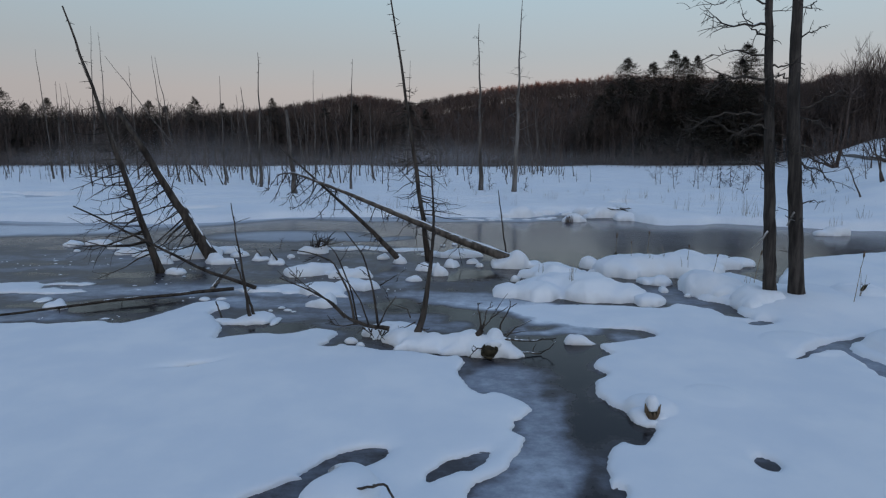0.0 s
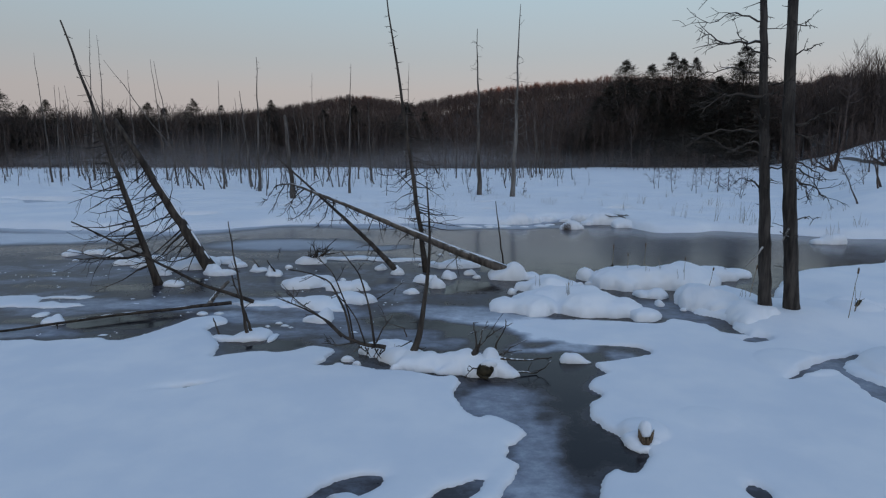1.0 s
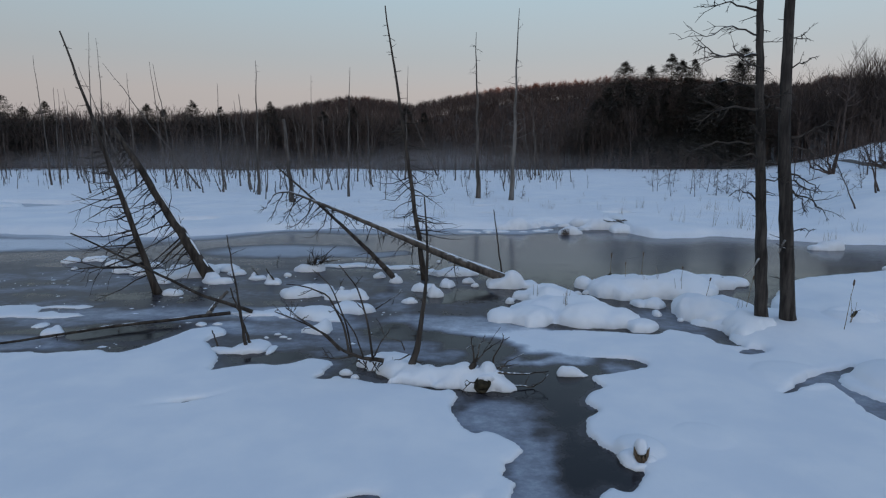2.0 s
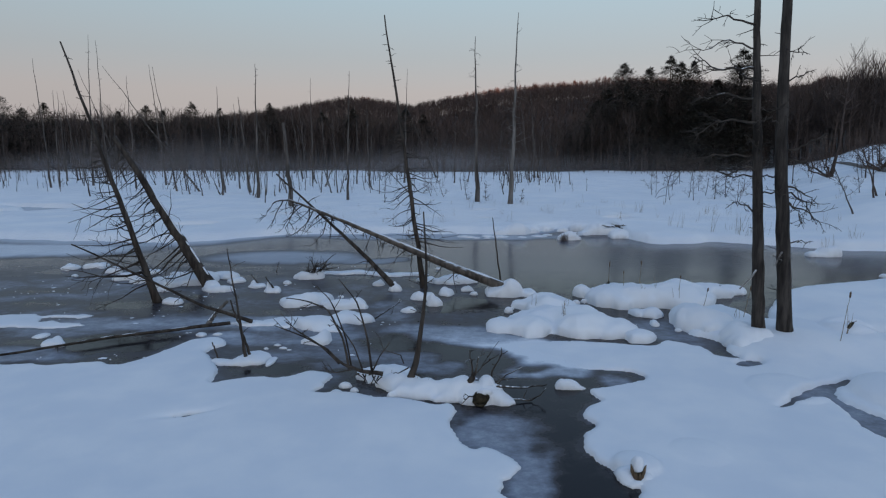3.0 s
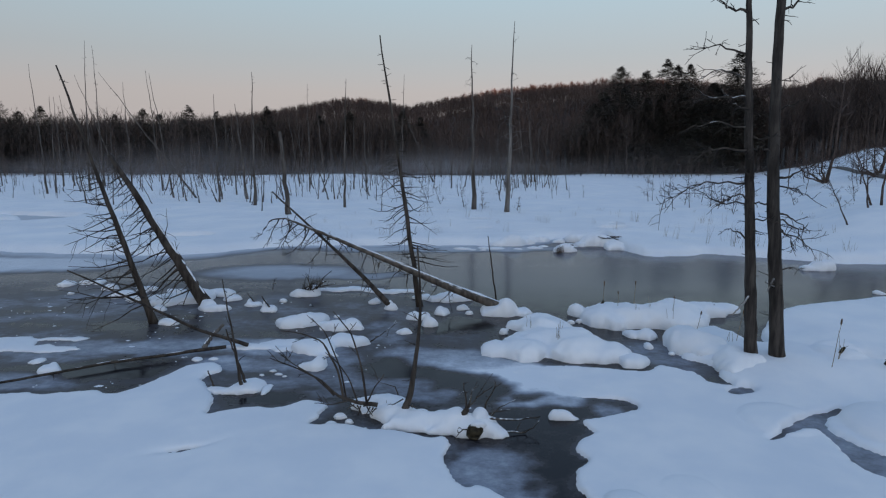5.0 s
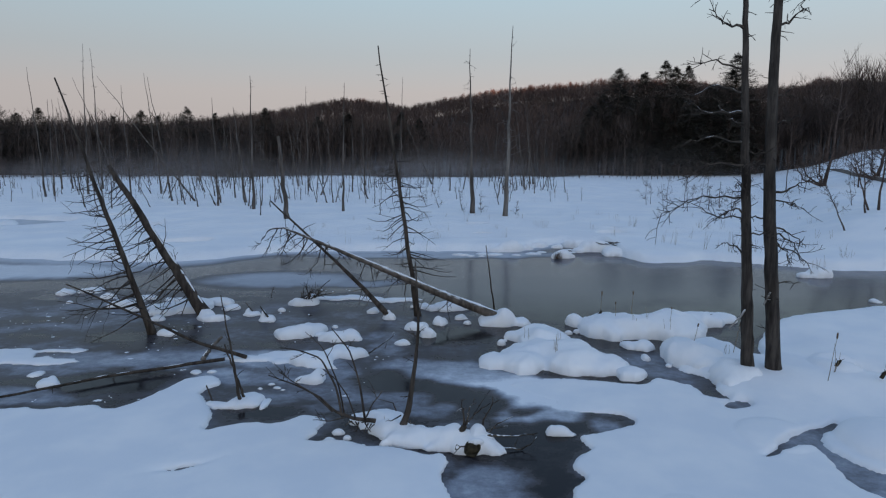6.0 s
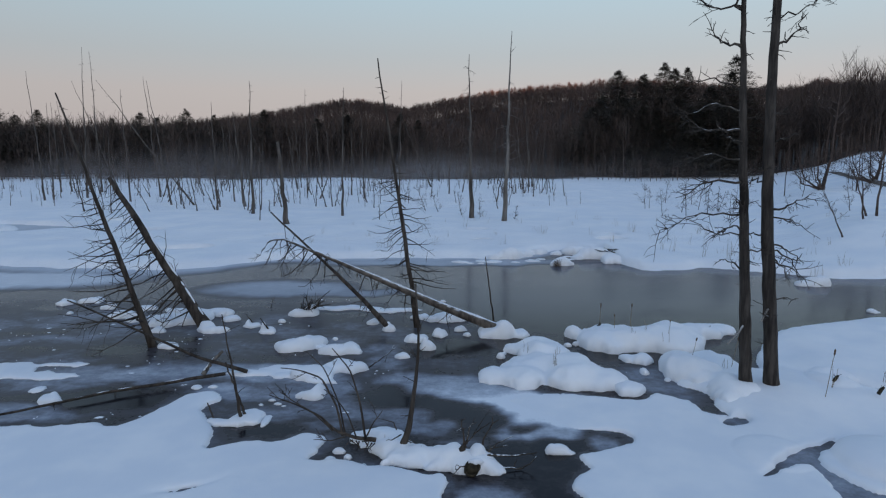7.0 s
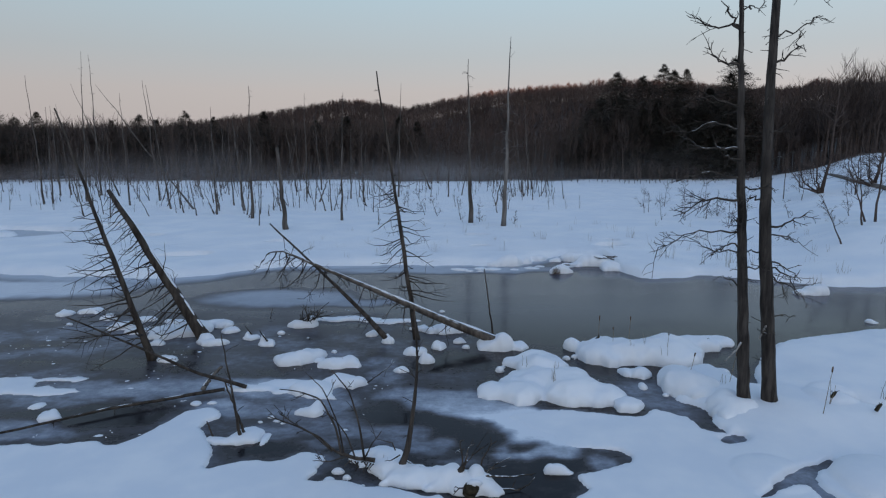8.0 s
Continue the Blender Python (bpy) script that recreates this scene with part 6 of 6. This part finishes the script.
def puff(seed, twigs, thick=0.004):
    """A far tree one metre tall with a rounded crown of fine twigs."""
    r = np.random.RandomState(seed)
    V, F = [], []
    for k in range(3):
        V += [(0.012 * math.cos(2.094 * k), 0.012 * math.sin(2.094 * k), 0), (0.005 * math.cos(2.094 * k), 0.005 * math.sin(2.094 * k), 0.6)]
    for k in range(3):
        a, b = 2 * k, 2 * ((k + 1) % 3)
        F += [(a, b, b + 1), (a, b + 1, a + 1)]
    wide = 0.24 + 0.1 * r.rand()
    for _ in range(twigs):
        w, up = r.rand() * 6.283, r.rand() ** 0.8
        s = np.array([0.05 * r.randn(), 0.05 * r.randn(), 0.25 + 0.5 * up])
        out = wide * math.sqrt(max(0.05, 1 - (2 * up - 0.9) ** 2)) * (0.5 + 0.6 * r.rand())
        e = np.array([math.cos(w) * out, math.sin(w) * out, min(1.0, s[2] + 0.1 + 0.28 * r.rand())])
        m = s + (e - s) * 0.35
        side = np.array([math.sin(w), -math.cos(w), 0.3 * r.randn()]) * thick
        n = len(V)
        V.extend([m - side, m + side, e])
        F.append((n, n + 1, n + 2))
    return np.array(V, float), np.array(F)


rs = np.random.RandomState(800)
near_kinds = [sapless(810 + k, 110, 16, 0.7) for k in range(7)]
far_kinds = [puff(830 + k, 62, 0.006) for k in range(8)]
spots, tall = [], []
while len(spots) < 2400:
    x, q = rs.uniform(-125, 125), rs.rand() ** 1.3
    y = float(wood_edge(np.array([x]))[0]) + 2 + 40 * q
    spots.append((x, y))
    east, west = float(ramp01(x, 12, 42)), float(ramp01(-x, 15, 45))
    tall.append((6.6 + 6.3 * east + 2.4 * west) * rs.uniform(0.6, 1.08))
split = [k for k, (x, y) in enumerate(spots) if x < 24]
wood("bare_woods", [spots[k] for k in split], [tall[k] for k in split], near_kinds, TWIG, "bare leafless woods along the edge of the marsh", 840)
tall_kinds = [puff(870 + k, 170, 0.0028) if k % 3 else sapless(870 + k, 200, 30, 0.4) for k in range(9)]
split = [k for k, (x, y) in enumerate(spots) if x >= 24]
wood("bare_woods", [spots[k] for k in split], [tall[k] for k in split], tall_kinds, TWIG, "taller bare woods above the east bank", 844)
spots = [(rs.uniform(-130, -8), rs.uniform(104, 140)) for _ in range(1500)]
wood("bare_woods", spots, list(rs.uniform(7.5, 10.6, len(spots))), [puff(890 + k, 70, 0.0045) for k in range(7)], TWIG, "bare round-crowned woods behind the marsh", 845)
spots, tall = [], []
while len(spots) < 8000:
    x, y = rs.uniform(-230, 270), 125 + 195 * rs.rand() ** 0.8
    if abs(x) > 0.8 * y + 25:
        continue
    spots.append((x, y))
    tall.append(rs.uniform(6.5, 9.5))
wood("hillside_woods", spots, tall, far_kinds, TWIG_HILL, "bare reddish-brown woods covering the far hill", 841)
spots = [(rs.uniform(-110, 75), 0) for _ in range(950)]
spots = [(x, float(wood_edge(np.array([x]))[0]) + rs.uniform(-7, 10)) for x, _ in spots]
wood("brush_edge", spots, list(rs.uniform(1.0, 3.2, len(spots))), [sapless(850 + k, 60, 12, 2.0) for k in range(5)], TWIG, "bare brush along the wood's edge", 842)
spots = [(rs.uniform(-48, 12), rs.uniform(48, 88)) for _ in range(420)]
wood("marsh_stems", spots, list(rs.uniform(0.5, 2.2, len(spots))), [sapless(860 + k, 12, 5, 1.6) for k in range(5)], TWIG, "thin dead stems scattered over the snowy marsh", 843)

# ---------------------------------------------------------------- low mist over the marsh, stood in for by translucent sheets


# One upright see-through sheet, its haze painted in by height and length.
def mist_sheet(x0, x1, y, top, thick, seed):
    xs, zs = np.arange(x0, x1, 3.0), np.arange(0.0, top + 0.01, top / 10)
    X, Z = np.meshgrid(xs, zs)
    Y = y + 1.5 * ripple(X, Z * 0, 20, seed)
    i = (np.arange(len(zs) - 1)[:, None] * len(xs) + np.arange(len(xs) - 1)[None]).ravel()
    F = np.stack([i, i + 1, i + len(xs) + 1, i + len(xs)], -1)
    me = bulk_mesh("mist_sheet", np.stack([X, Y, Z + 0.15], -1).reshape(-1, 3), F, MIST, True)
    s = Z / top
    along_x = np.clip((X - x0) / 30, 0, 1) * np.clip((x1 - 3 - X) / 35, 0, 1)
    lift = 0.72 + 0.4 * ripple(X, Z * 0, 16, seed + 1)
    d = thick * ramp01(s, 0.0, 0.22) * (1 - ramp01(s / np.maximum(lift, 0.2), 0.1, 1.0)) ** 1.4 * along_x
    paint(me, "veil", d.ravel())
    tagged(new("mist_sheet", me), "upright translucent sheet standing in for thin bluish mist", "mist", "mist banks", "stuff")


mist_sheet(-80, 46, 87, 7.0, 0.19, 901)
mist_sheet(-66, 30, 78, 6.5, 0.12, 903)
mist_sheet(-54, 14, 67, 6.0, 0.08, 905)
mist_sheet(-42, 4, 57, 5.0, 0.10, 907)
mist_sheet(14, 62, 80, 5.0, 0.2, 909)
mist_sheet(-40, 44, 46, 3.0, 0.13, 911)
mist_sheet(-30, 40, 29.5, 1.5, 0.14, 913)
mist_sheet(-24, 30, 21.5, 1.2, 0.17, 915)
mist_sheet(-16, 26, 24.5, 1.3, 0.12, 917)

# ---------------------------------------------------------------- crumbs of snow and frost on the ice


def crumbs(n, seed):
    r = np.random.RandomState(seed)
    V, F = [], []
    west, east = rounded(WEST_SHELF), rounded(EAST_NEAR + EAST_FAR)
    while len(F) < n * 6:
        x, y = (r.uniform(-13, -1), r.uniform(10.5, 19.5)) if r.rand() < 0.93 else (r.uniform(-1.5, 5.5), r.uniform(8.5, 17))
        if ripple(np.array([x]), np.array([y]), 1.3, 19)[0] < 0.1:
            continue
        at = np.array([x]), np.array([y])
        if inside(*at, west)[0] > -0.05 or inside(*at, east)[0] > -0.05:
            continue
        w, h, k = 0.012 + 0.06 * r.rand() ** 4, 0.008 + 0.015 * r.rand(), len(V)
        turn = r.rand() * 6.283
        for j in range(6):
            a = turn + j * 1.047
            q = w * (0.6 + 0.7 * r.rand())
            V.append((x + 1.5 * q * math.cos(a), y + q * math.sin(a), -0.004))
        V.append((x, y, h))
        F += [(k + j, k + (j + 1) % 6, k + 6) for j in range(6)]
    return bulk_mesh("snow_crumbs", np.array(V), np.array(F), SNOW, True)


tagged(new("snow_crumbs", crumbs(150, 950)), "scattered crumbs of snow frozen onto dark ice", "snow", kind="stuff")
